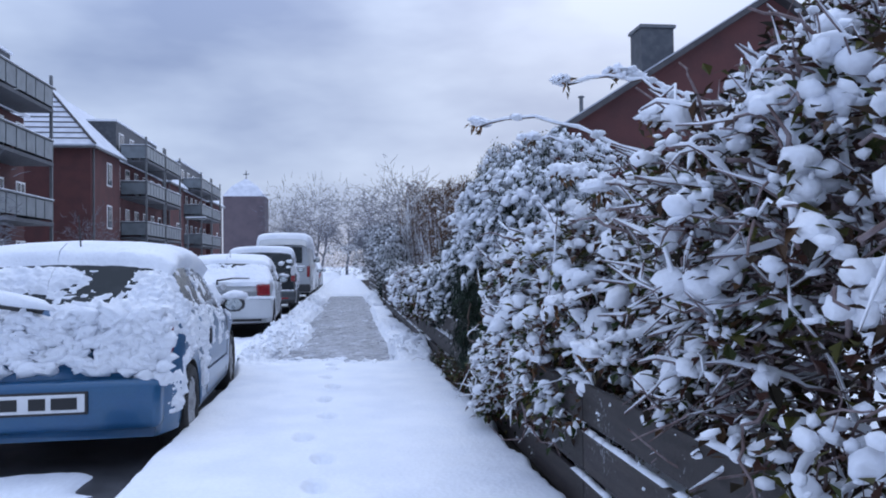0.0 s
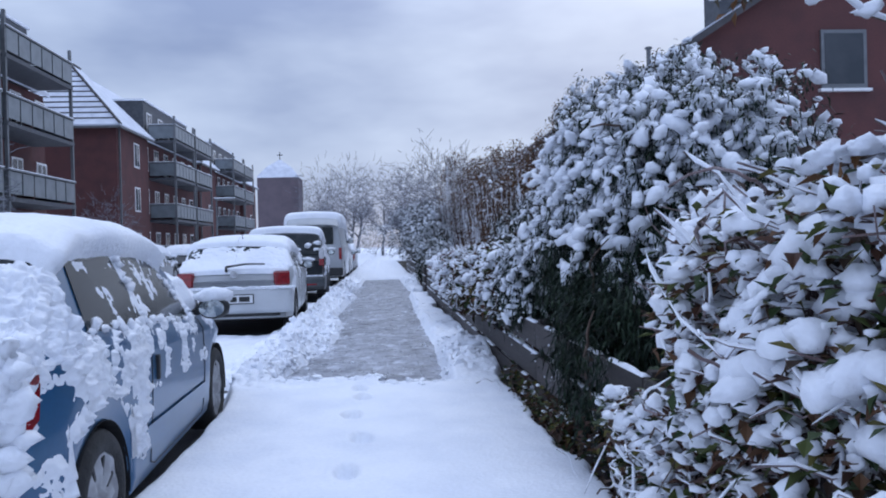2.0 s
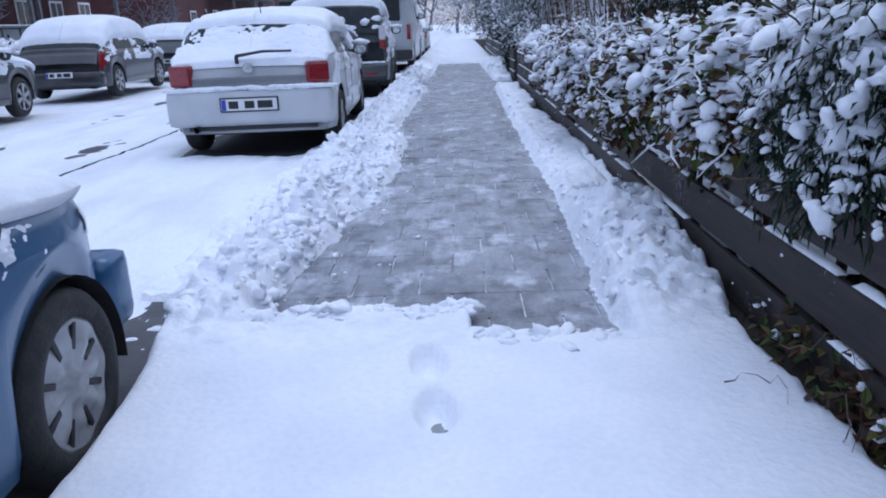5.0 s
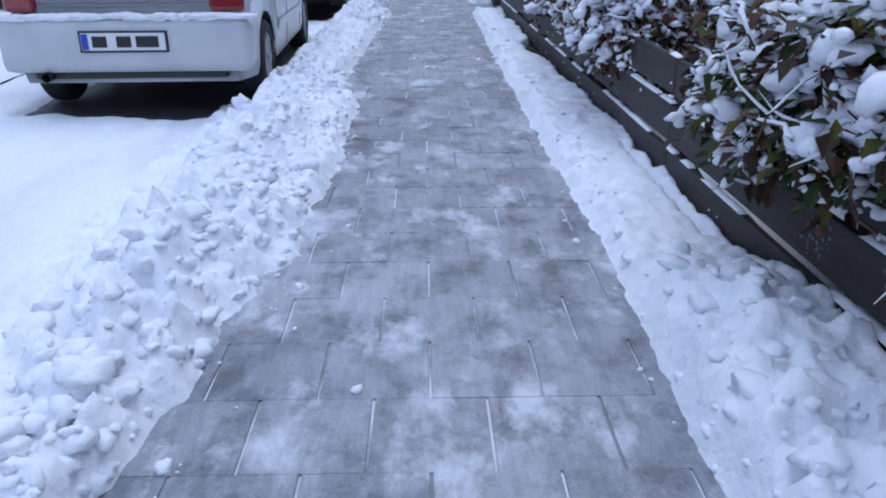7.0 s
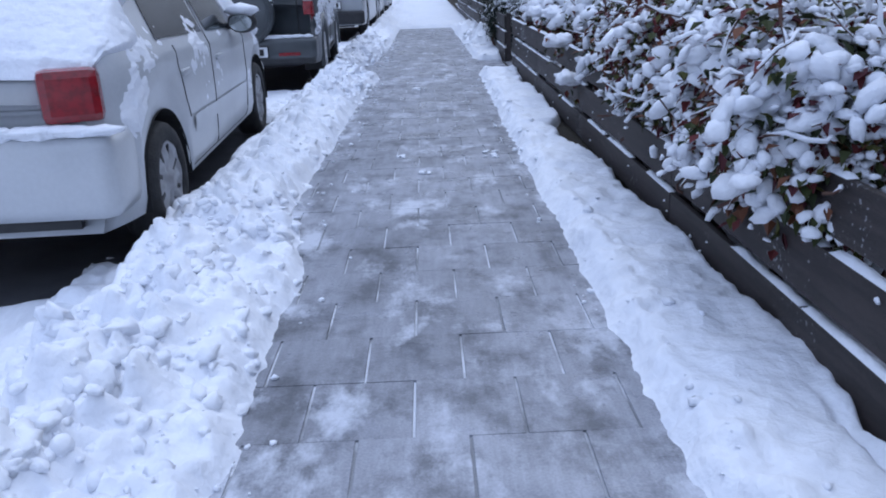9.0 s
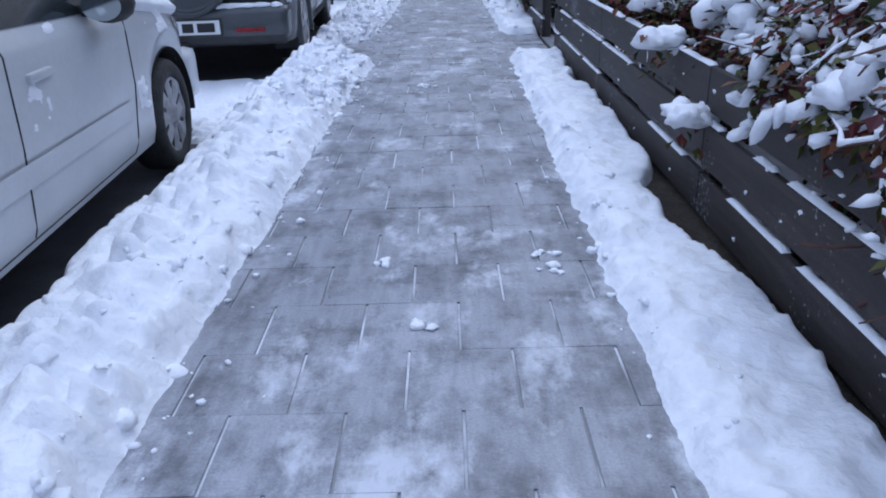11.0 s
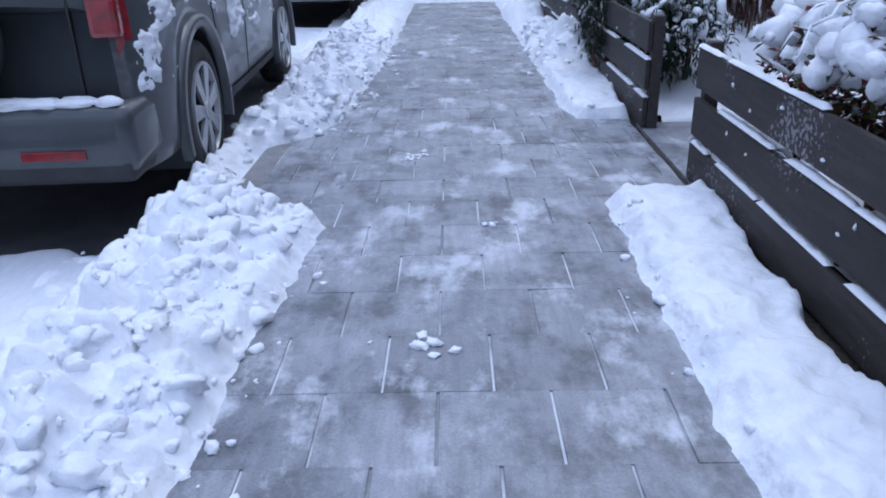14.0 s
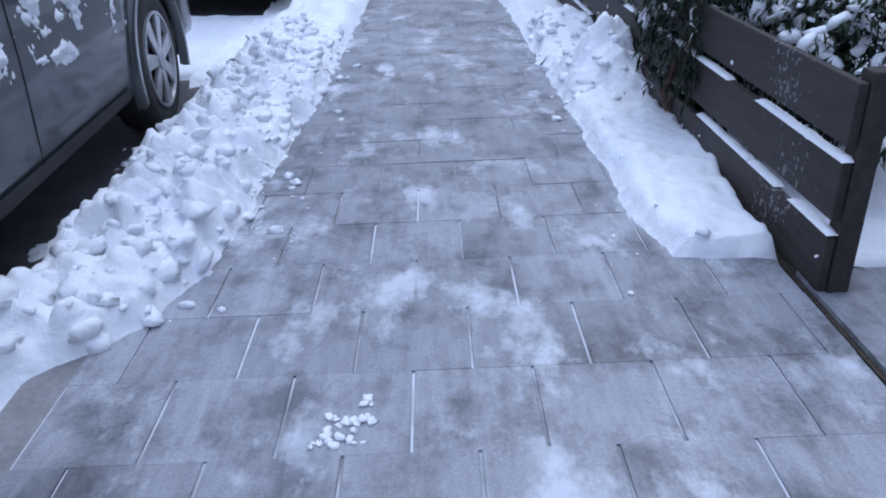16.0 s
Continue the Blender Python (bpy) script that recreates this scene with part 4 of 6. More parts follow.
def white_car():
    x, y = CARS["white"][:2]
    W, L = 1.62, 3.9
    sh = Shell(L, W, [(0, 0.78), (0.04, 0.9), (0.14, 0.97), (0.5, 1.27), (0.7, 1.34), (1.4, 1.39), (2.0, 1.36), (2.35, 1.28), (2.95, 0.98), (3.45, 0.88), (3.75, 0.76), (L, 0.56)],
               [(0, 0.93), (0.8, 0.93), (2.7, 0.87), (3.9, 0.7)], (0.60, 3.12), 0.29, 0.24, 0.17, (0.45, 0.13))
    c, body = car_base("white_hatchback", "white hatchback dusted with snow parked at the kerb", (x, y, -0.1), sh, PAINT_WHITE, 2.6, size=(1.025, 1.077, 1))
    P = sh.at(np.linspace(0.16, 0.52, 10)[:, None], np.linspace(0, 2.7, 10)[None, :], 1)
    grid_mesh("rear_window", np.concatenate([(P * np.array([-1, 1, 1]))[:, ::-1], P[:, 1:]], 1) + np.array([0, -0.006, 0.006]), CAR_GLASS, c, "rear window under snow")
    P = sh.at(np.linspace(2.32, 2.92, 10)[:, None], np.linspace(0, 2.8, 10)[None, :], 1)
    grid_mesh("windscreen", np.concatenate([(P * np.array([-1, 1, 1]))[:, ::-1], P[:, 1:]], 1) + np.array([0, 0.004, 0.006]), CAR_GLASS, c)
    for sd in (-1, 1):
        sh.patch("side_window", CAR_GLASS, c, (1.66, 2.66), (1.62, 2.2), 3.12, 3.96, 0.005, sd)
        sh.patch("side_window", CAR_GLASS, c, (0.7, 1.56), (0.75, 1.52), 3.12, 3.96, 0.005, sd)
        sh.patch("headlight", CLEAR_LENS, c, (3.3, 3.68), (3.3, 3.64), 4.3, 5.3, 0.006, sd)
        part("tail_light", boxed(-0.11, 0.11, -0.02, 0.12, -0.11, 0.10, 0.035), RED_LENS, c, "red tail light").matrix_basis = pose(sd * (W / 2 - 0.16), 0.0, 0.80, 0, 0, sd * 18)
        seams(sh, c, [[(1.6, 3.1), (1.6, 5), (1.56, 7.5)], [(2.6, 4), (2.58, 6), (2.5, 7.6)], [(0.9, 4.4), (0.9, 5.4), (1.0, 6.2)], [(1.0, 7.6), (2.5, 7.6)]], sd)
        for hy in (1.0, 1.78):
            part("door_handle", boxed(-0.012, 0.014, -0.08, 0.08, -0.016, 0.016, 0.008), PAINT_WHITE, c).matrix_basis = pose(sd * (W / 2), hy, 0.76)
        door_mirror(c, sd * (W / 2 - 0.03), 2.28, 0.93, sd, BLACK_PLASTIC)
        for w in sh.wheels:
            wheel(c, sd, sd * (W / 2 - 0.11), w, sh.R, HUBCAP, 0, "grey hubcap")
        sh.patch("side_moulding", PAINT_WHITE, c, (1.05, 2.5), (1.05, 2.5), 6.2, 6.5, 0.01, sd)
    part("bumper", boxed(-W / 2 + 0.02, W / 2 - 0.02, -0.09, 0.25, 0.31, 0.66, 0.07), PAINT_WHITE, c, "white rear bumper", True)
    part("front_bumper", boxed(-W / 2 + 0.1, W / 2 - 0.1, L - 0.2, L + 0.05, 0.22, 0.52, 0.06), PAINT_WHITE, c, "", True)
    part("diffuser", boxed(-W / 2 + 0.2, W / 2 - 0.2, -0.03, 0.2, 0.27, 0.315, 0.01), BLACK_PLASTIC, c)
    plate(c, 0.0, -0.103, 0.52)
    s = Soup()
    s.tube([(-0.1, -0.0, 0.97), (0.16, -0.02, 1.005), (0.42, 0.0, 1.0)], 0.018, 0.012, 6)
    s.tube([(-0.1, 0.0, 0.97), (-0.1, 0.02, 0.9)], 0.016, 0.02, 6)
    s.make("rear_wiper", BLACK_PLASTIC, c, "black rear wiper")
    s = Soup()
    v, f = lathe([(0.0, 0.001), (0.006, 0.045), (0.0, 0.05)], 20)
    s.add(np.array(v)[:, [1, 0, 2]] * np.array([1, -1, 1]) + (0, -0.012, 0.86), f)
    s.make("badge", RIM, c, "round plain badge")
    s = Soup()
    v, f = lathe([(-0.1, 0.03), (0.06, 0.03), (0.06, 0.025), (-0.08, 0.02)], 14)
    s.add(np.array(v)[:, [1, 0, 2]] + (-0.52, 0.0, 0.29), f)
    s.make("exhaust", BLACK_PLASTIC, c)
    s = Soup()
    s.tube([(0.05, 0.6, 1.32), (0.05, 0.55, 1.5)], 0.006, 0.003, 5)
    s.make("aerial", BLACK_PLASTIC, c)
    sh.snow("roof_snow", c, 0.45, 2.45, 0, 3.4, 0.065, 0.08, 1.2, "thick snow on the roof", nu=80, nv=40, grain=0.012)
    sh.snow("rear_window_snow", c, 0.03, 0.5, 0, 4.0, 0.03, 0.22, 2.0, "snow over the tailgate", nu=50, nv=50, fade=0.05, grain=0.012)
    sh.snow("bonnet_snow", c, 2.45, 3.8, 0, 4.1, 0.05, 0.1, 1.5, nu=60, nv=36, grain=0.012)
    sh.snow("flank_snow", c, 0.1, 3.3, 3.6, 6.6, 0.014, 0.60, 4.5, "thin patches of stuck snow", nu=130, nv=60, seed=5.0, grain=0.02)
    s = Soup()
    for i in range(40):
        s.lump((RNG.uniform(-0.75, 0.75), -0.04, RNG.uniform(0.66, 0.675)), (RNG.uniform(0.05, 0.11), 0.05, 0.022), 0.4)
    s.make("bumper_snow", SNOW, c, "snow along the bumper", kind="stuff")
    return c


def grey_suv():
    x, y, W, L = CARS["grey"]
    sh = Shell(L, W, [(0, 0.95), (0.03, 1.05), (0.3, 1.55), (0.42, 1.64), (1.2, 1.68), (2.3, 1.64), (2.65, 1.56), (3.25, 1.14), (3.9, 1.04), (4.25, 0.9), (L, 0.66)],
               [(0, 1.06), (2.0, 1.05), (3.2, 1.02), (4.45, 0.85)], (0.88, 3.44), 0.35, 0.29, 0.15, (0.4, 0.1))
    c, body = car_base("grey_off_roader", "dark grey off-road estate with covered spare wheel, patched with snow", (x, y, -0.1), sh, PAINT_GREY, 3.0)
    P = sh.at(np.linspace(0.05, 0.29, 10)[:, None], np.linspace(0, 2.7, 10)[None, :], 1)
    grid_mesh("rear_window", np.concatenate([(P * np.array([-1, 1, 1]))[:, ::-1], P[:, 1:]], 1) + np.array([0, -0.008, 0.004]), CAR_GLASS, c, "dark rear window")
    P = sh.at(np.linspace(2.62, 3.2, 10)[:, None], np.linspace(0, 2.8, 10)[None, :], 1)
    grid_mesh("windscreen", np.concatenate([(P * np.array([-1, 1, 1]))[:, ::-1], P[:, 1:]], 1) + np.array([0, 0.004, 0.006]), CAR_GLASS, c)
    for sd in (-1, 1):
        sh.patch("side_window", CAR_GLASS, c, (2.0, 3.0), (2.0, 2.5), 3.12, 3.96, 0.005, sd)
        sh.patch("side_window", CAR_GLASS, c, (1.1, 1.92), (1.1, 1.92), 3.12, 3.96, 0.005, sd)
        sh.patch("side_window", CAR_GLASS, c, (0.3, 1.02), (0.42, 1.02), 3.12, 3.96, 0.005, sd)
        sh.patch("headlight", CLEAR_LENS, c, (4.0, 4.38), (4.0, 4.34), 4.3, 5.3, 0.006, sd)
        part("tail_light", boxed(-0.055, 0.055, -0.015, 0.05, -0.075, 0.075, 0.02), RED_LENS, c, "red tail light").matrix_basis = pose(sd * (W / 2 - 0.10), 0.0, 0.90)
        part("tail_light", boxed(-0.055, 0.055, -0.012, 0.05, -0.12, 0.12, 0.02), CLEAR_LENS, c, "clear upper lamp").matrix_basis = pose(sd * (W / 2 - 0.10), 0.01, 1.09)
        sh.patch("tail_light", RED_LENS, c, (0.02, 0.1), (0.02, 0.1), 5.1, 5.6, 0.008, sd)
        seams(sh, c, [[(1.96, 3.1), (1.96, 5), (1.94, 7.5)], [(3.06, 4), (3.06, 6), (3.02, 7.6)], [(1.07, 3.2), (1.07, 5.2), (1.25, 6.6)]], sd)
        for hy in (1.22, 2.1):
            part("door_handle", boxed(-0.012, 0.016, -0.08, 0.08, -0.018, 0.018, 0.008), PAINT_GREY, c).matrix_basis = pose(sd * (W / 2), hy, 0.9)
        door_mirror(c, sd * (W / 2 - 0.03), 2.85, 1.1, sd, BLACK_PLASTIC)
        for w in sh.wheels:
            wheel(c, sd, sd * (W / 2 - 0.11), w, sh.R, RIM, 7, "seven-spoke silver alloy rim")
            v, f = lathe([(sd * (W / 2 - 0.03), sh.R + 0.05), (sd * (W / 2 + 0.012), sh.R + 0.055), (sd * (W / 2 + 0.012), sh.R + 0.11), (sd * (W / 2 - 0.03), sh.R + 0.115)], 44)
            v = np.array(v) + (0, w, sh.R)
            f = [q for q in f if np.mean([v[i][2] for i in q]) > 0.24]
            raw("wheel_arch_trim", v.tolist(), f, PAINT_GREY, c, "", True)
        sh.patch("sill_trim", BLACK_PLASTIC, c, (1.25, 2.9), (1.25, 2.9), 7.05, 7.9, 0.012, sd)
        part("reflector", boxed(-0.12, 0.12, -0.006, 0.006, -0.018, 0.018, 0.004), RED_LENS, c, "red reflector strip").matrix_basis = pose(sd * 0.55, -0.125, 0.42)
        part("mud_flap", boxed(-0.12, 0.12, -0.008, 0.008, -0.12, 0.1, 0.004), BLACK_PLASTIC, c).matrix_basis = pose(sd * (W / 2 - 0.12), 0.46, 0.3)
        seams(sh, c, [[(0.55, 0.9), (2.4, 0.9)]], sd)
    part("bumper", boxed(-W / 2 + 0.03, W / 2 - 0.03, -0.12, 0.3, 0.33, 0.6, 0.06), PAINT_GREY, c, "grey rear bumper", True)
    part("bumper_trim", boxed(-W / 2 + 0.05, W / 2 - 0.05, -0.115, 0.3, 0.3, 0.46, 0.03), BLACK_PLASTIC, c, "black lower bumper", True)
    part("front_bumper", boxed(-W / 2 + 0.08, W / 2 - 0.08, L - 0.25, L + 0.05, 0.3, 0.62, 0.06), PAINT_GREY, c, "", True)
    part("tow_bar", boxed(-0.04, 0.04, -0.2, 0.2, 0.27, 0.33, 0.01), BLACK_PLASTIC, c)
    v, f = lathe([(0.12, 0.001), (0.125, 0.24), (0.115, 0.30), (0.1, 0.325), (0.0, 0.335), (-0.06, 0.32)], 48)
    sp = raw("spare_wheel", (np.array(v)[:, [1, 0, 2]] * np.array([1, -1, 1])).tolist(), f, PAINT_GREY, c, "grey spare wheel cover", True)
    sp.matrix_basis = pose(0.09, -0.06, 0.86)
    v, f = lathe([(0.118, 0.285), (0.13, 0.29), (0.127, 0.30), (0.115, 0.305)], 48)
    raw("cover_ring", (np.array(v)[:, [1, 0, 2]] * np.array([1, -1, 1])).tolist(), f, PAINT_GREY, sp)
    s = Soup()
    for i in range(110):
        a = 1.75 + RNG.normal() * 0.55
        r = RNG.uniform(0.30, 0.345)
        s.lump((r * math.cos(a), -0.115 + (0.065 if r > 0.3 else 0), r * math.sin(a)), (0.03, 0.012 + (0.05 if r > 0.31 else 0), 0.024), 0.4, ICO1)
    s.make("snow_rim", SNOW, sp)
    plate(c, 0.05, -0.135, 0.45)
    for a, b, zc in ((-0.6, -0.3, 0.78), (-0.6, -0.3, 1.08)):
        bm = bmesh.new()
        box(bm, a, b, -0.01, 0.01, zc - 0.06, zc + 0.06, 0.01)
        part("tailgate_panel", bm, PAINT_GREY, c)
    s = Soup()
    for a, b in (((-0.70, 0.56), (-0.70, 1.0)), ((0.66, 0.56), (0.66, 1.0)), ((-0.7, 0.56), (0.66, 0.56))):
        s.tube([(a[0], -0.004, a[1]), ((a[0] + b[0]) / 2, -0.004, (a[1] + b[1]) / 2), (b[0], -0.004, b[1])], 0.006, 0.006, 4)
    s.make("tailgate_seam", BLACK_PLASTIC, c)
    sh.snow("roof_snow", c, 0.32, 2.8, 0, 3.4, 0.07, 0.08, 1.2, "snow on the roof", nu=70, nv=36, grain=0.012)
    sh.snow("bonnet_snow", c, 2.8, 4.3, 0, 4.1, 0.05, 0.1, 1.5, nu=50, nv=30)
    sh.snow("flank_snow", c, 0.05, 3.6, 3.3, 6.3, 0.026, 0.535, 5.6, "patches of stuck snow on doors and windows", nu=240, nv=130, seed=21.0, grain=0.06, rag=0.45)
    s = Soup()
    for i in range(46):
        s.lump((RNG.uniform(-0.8, 0.8), -0.06, 0.605), (RNG.uniform(0.05, 0.1), 0.05, 0.02), 0.4)
    for i in range(30):
        s.lump((RNG.uniform(-0.75, 0.7), RNG.uniform(0.0, 0.2), RNG.uniform(1.05, 1.4)), (0.08, 0.03, 0.05), 0.5)
    s.make("tailgate_snow", SNOW, c, "snow stuck to the tailgate", kind="stuff")
    return c


def van():
    x, y, W, L = CARS["van"]
    sh = Shell(L, W, [(0, 1.7), (0.05, 1.85), (0.3, 1.98), (2.5, 2.02), (3.6, 1.95), (4.4, 1.3), (4.9, 1.1), (L, 0.75)], [(0, 1.15), (3.5, 1.12), (5.2, 0.9)], (0.95, 4.1), 0.33, 0.28, 0.13, (0.3, 0.05))
    c, body = car_base("white_van", "white delivery van with snow on its roof", (x, y, -0.1), sh, PAINT_WHITE, size=(1, 1, 1.14))
    part("rear_window", boxed(-0.62, 0.62, -0.02, 0.0, 1.15, 1.62, 0.02), CAR_GLASS, c)
    for sd in (-1, 1):
        part("tail_light", boxed(-0.05, 0.05, -0.02, 0.03, -0.16, 0.16, 0.015), RED_LENS, c, "red tail light").matrix_basis = pose(sd * (W / 2 - 0.09), 0.0, 0.9)
        sh.patch("side_window", CAR_GLASS, c, (3.0, 4.2), (3.0, 3.65), 3.2, 3.9, 0.006, sd)
        door_mirror(c, sd * (W / 2 - 0.03), 4.0, 1.25, sd, BLACK_PLASTIC)
        for w in sh.wheels:
            wheel(c, sd, sd * (W / 2 - 0.11), w, sh.R, HUBCAP, 0, "grey hubcap")
    part("bumper", boxed(-W / 2 + 0.02, W / 2 - 0.02, -0.1, 0.2, 0.3, 0.52, 0.04), BLACK_PLASTIC, c, "black bumper", True)
    plate(c, 0.2, -0.11, 0.62)
    sh.snow("roof_snow", c, 0.1, 3.9, 0, 3.4, 0.09, 0.06, 1.2, "thick snow on the roof", nu=50, nv=30)
    sh.snow("bumper_snow", c, 4.0, 5.0, 0, 4, 0.05, 0.1, 1.2, nu=30, nv=20)
    return c


def plain_car(name, label, at, paint, turn, L=4.3, W=1.75, H=1.45):
    sh = Shell(L, W, [(0, 0.72), (0.06, 0.95), (0.5, 1.28 * H / 1.45), (0.9, 1.4 * H / 1.45), (1.5, H), (2.3, H - 0.05), (2.6, H - 0.12), (3.3, 0.98), (4.0, 0.86), (L, 0.6)], [(0, 0.95), (3.0, 0.9), (L, 0.72)], (0.75, 3.35), 0.32, 0.24, 0.17, (0.45, 0.12))
    c, body = car_base(name, label, at, sh, paint, turn)
    P = sh.at(np.linspace(0.14, 0.6, 8)[:, None], np.linspace(0, 2.7, 8)[None, :], 1)
    grid_mesh("rear_window", np.concatenate([(P * np.array([-1, 1, 1]))[:, ::-1], P[:, 1:]], 1) + np.array([0, -0.006, 0.006]), CAR_GLASS, c)
    P = sh.at(np.linspace(2.6, 3.25, 8)[:, None], np.linspace(0, 2.8, 8)[None, :], 1)
    grid_mesh("windscreen", np.concatenate([(P * np.array([-1, 1, 1]))[:, ::-1], P[:, 1:]], 1) + np.array([0, 0.004, 0.006]), CAR_GLASS, c)
    for sd in (-1, 1):
        sh.patch("side_window", CAR_GLASS, c, (1.85, 3.0), (1.8, 2.5), 3.12, 3.96, 0.005, sd)
        sh.patch("side_window", CAR_GLASS, c, (0.8, 1.76), (0.95, 1.72), 3.12, 3.96, 0.005, sd)
        sh.patch("tail_light", RED_LENS, c, (0.0, 0.22), (0.03, 0.26), 4.35, 5.8, 0.008, sd)
        sh.patch("headlight", CLEAR_LENS, c, (L - 0.5, L - 0.1), (L - 0.5, L - 0.12), 4.3, 5.3, 0.006, sd)
        door_mirror(c, sd * (W / 2 - 0.03), 2.85, 0.98, sd, BLACK_PLASTIC)
        for w in sh.wheels:
            wheel(c, sd, sd * (W / 2 - 0.11), w, sh.R, RIM, 6, "silver alloy rim")
    part("bumper", boxed(-W / 2 + 0.05, W / 2 - 0.05, -0.06, 0.2, 0.26, 0.55, 0.06), paint, c, "", True)
    plate(c, 0, -0.075, 0.5)
    sh.snow("roof_snow", c, 0.2, 2.9, 0, 3.6, 0.08, 0.06, 1.2, "thick snow on the roof", nu=60, nv=30)
    sh.snow("bonnet_snow", c, 2.9, L - 0.1, 0, 4.2, 0.06, 0.06, 1.5, nu=40, nv=26)
    sh.snow("flank_snow", c, 0.1, 3.6, 3.3, 5.6, 0.02, 0.5, 4.0, nu=70, nv=36, seed=at[1], grain=0.03)
    return c


blue_car()
white_car()
grey_suv()
van()
plain_car("black_car", "black car under snow parked behind the van", (-2.2, 32.0, -0.1), PAINT_DARK, 0, H=1.6)
plain_car("silver_car", "silver car under snow parked at the kerb", (-2.2, 38.5, -0.1), PAINT_SILVER, 0)
plain_car("dark_car", "dark car capped with snow across the street", (-7.8, 14.6, -0.1), PAINT_DARK, 3, H=1.5)
plain_car("dark_car", "dark car capped with snow across the street", (-8.0, 21.0, -0.1), PAINT_DARK, 3, H=1.6)
plain_car("grey_car", "grey car capped with snow across the street", (-8.2, 27.0, -0.1), PAINT_GREY, 3)
plain_car("dark_car", "dark car capped with snow across the street", (-8.3, 34.0, -0.1), PAINT_DARK, 3)


# ---- fence ----
def fence(y0, y1, label):
    f = thing("fence", label, "fence", "", (0, 0, 0))
    n = max(1, round((y1 - y0) / 2.0))
    step = (y1 - y0) / n
    rnd = random.Random(int(y0 * 10))
    for i in range(n + 1):
        y = min(max(y0 + i * step, y0 + 0.03), y1 - 0.03)
        part("post", boxed(0.99, 1.05, y - 0.03, y + 0.03, -0.06, 0.60, 0.006), FENCE, f)
    for i in range(n):
        a, b = y0 + i * step + 0.004, y0 + (i + 1) * step - 0.004
        for z0, z1 in ((0.005, 0.165), (0.205, 0.368), (0.41, 0.572)):
            k = rnd.uniform(-0.006, 0.006)
            part("board", boxed(0.963, 0.987, a, b, z0 + k, z1 + k, 0.004), FENCE, f)
    s = Soup()
    for i in range(n):
        a, b = y0 + i * step, y0 + (i + 1) * step
        for z in (0.165, 0.368, 0.572):
            y = a
            while y < b:
                l = rnd.uniform(0.1, 0.6)
                if rnd.random() < 0.62:
                    m = max(4, int(l / 0.02))
                    yy = np.linspace(y, min(y + l, b), m)
                    hh = 0.002 + 0.022 * fbm(yy * 13, z * 7, 1.0)
                    hh[0] = hh[-1] = 0.001
                    P = np.stack([np.stack([0 * yy + xx, yy, z + 0.004 + hh * kk], -1) for xx, kk in ((0.957, 0.0), (0.961, 0.7), (0.975, 1.0), (0.988, 0.7), (0.991, 0.0))], 1)
                    s.add(P.reshape(-1, 3), grid_faces(m, 5))
                y += l + rnd.uniform(0.0, 0.15)
    for i in range(int((y1 - y0) * 5)):
        s.lump((0.959, rnd.uniform(y0, y1), rnd.choice((0.06, 0.1, 0.26, 0.31, 0.36, 0.47, 0.52)) + rnd.uniform(-0.04, 0.04)), (0.005, rnd.uniform(0.004, 0.014), rnd.uniform(0.004, 0.010)), 0.6, ICO1)
    s.make("fence_snow", SNOW, f, "snow lying on the board edges", kind="stuff")
    return f


fence(-1.0, 19.45, "dark brown three-board wooden garden fence edged with snow")
fence(20.32, 34.3, "dark brown three-board wooden garden fence beyond the gate gap")
edging = raw("garden_path", [(0.965, 19.3, -0.04), (4.6, 19.3, -0.04), (4.6, 20.45, -0.04), (0.965, 20.45, -0.04), (0.965, 19.3, -0.1), (0.965, 20.45, -0.1)], [(0, 1, 2, 3), (0, 3, 5, 4)], SLAB)
tagged(edging, "grey concrete garden path swept of snow", "path", kind="structure")
edging.location.z = 0.035



def garden_snow(y0, y1, d):
    xs, ys = np.arange(1.12, 4.7, d), np.arange(y0, y1 + d / 2, d)
    X, Y = np.meshgrid(xs, ys, indexing="ij")
    Z = 0.05 + 0.09 * (fbm(X * 1.6, Y * 1.6, 4.0) - 0.5) + 0.10 * (fbm(X * 6, Y * 6, 2.0) - 0.5)
    Z = Z + 0.12 * np.exp(-((Y - 20.75) / 0.25) ** 2) * ramp01(1.5, 1.9, X) * fbm(X * 7, Y * 7, 3.0)
    gap = np.minimum(Y - 19.45, 20.42 - Y) + 0.1 * (fbm(X * 5, Y * 5, 6.0) - 0.5)
    Z = Z - 0.25 * ramp01(-0.08, 0.05, gap) * (Y > 19) * (Y < 21)
    tagged(grid_mesh("garden_snow", np.stack([X, Y, Z], -1), SNOW), "uneven snow on the garden beds", "snow", kind="stuff")


garden_snow(-5.0, 5.4, 0.1)
garden_snow(8.6, 18.4, 0.08)
garden_snow(18.4, 23.0, 0.03)
garden_snow(23.0, 40.0, 0.1)


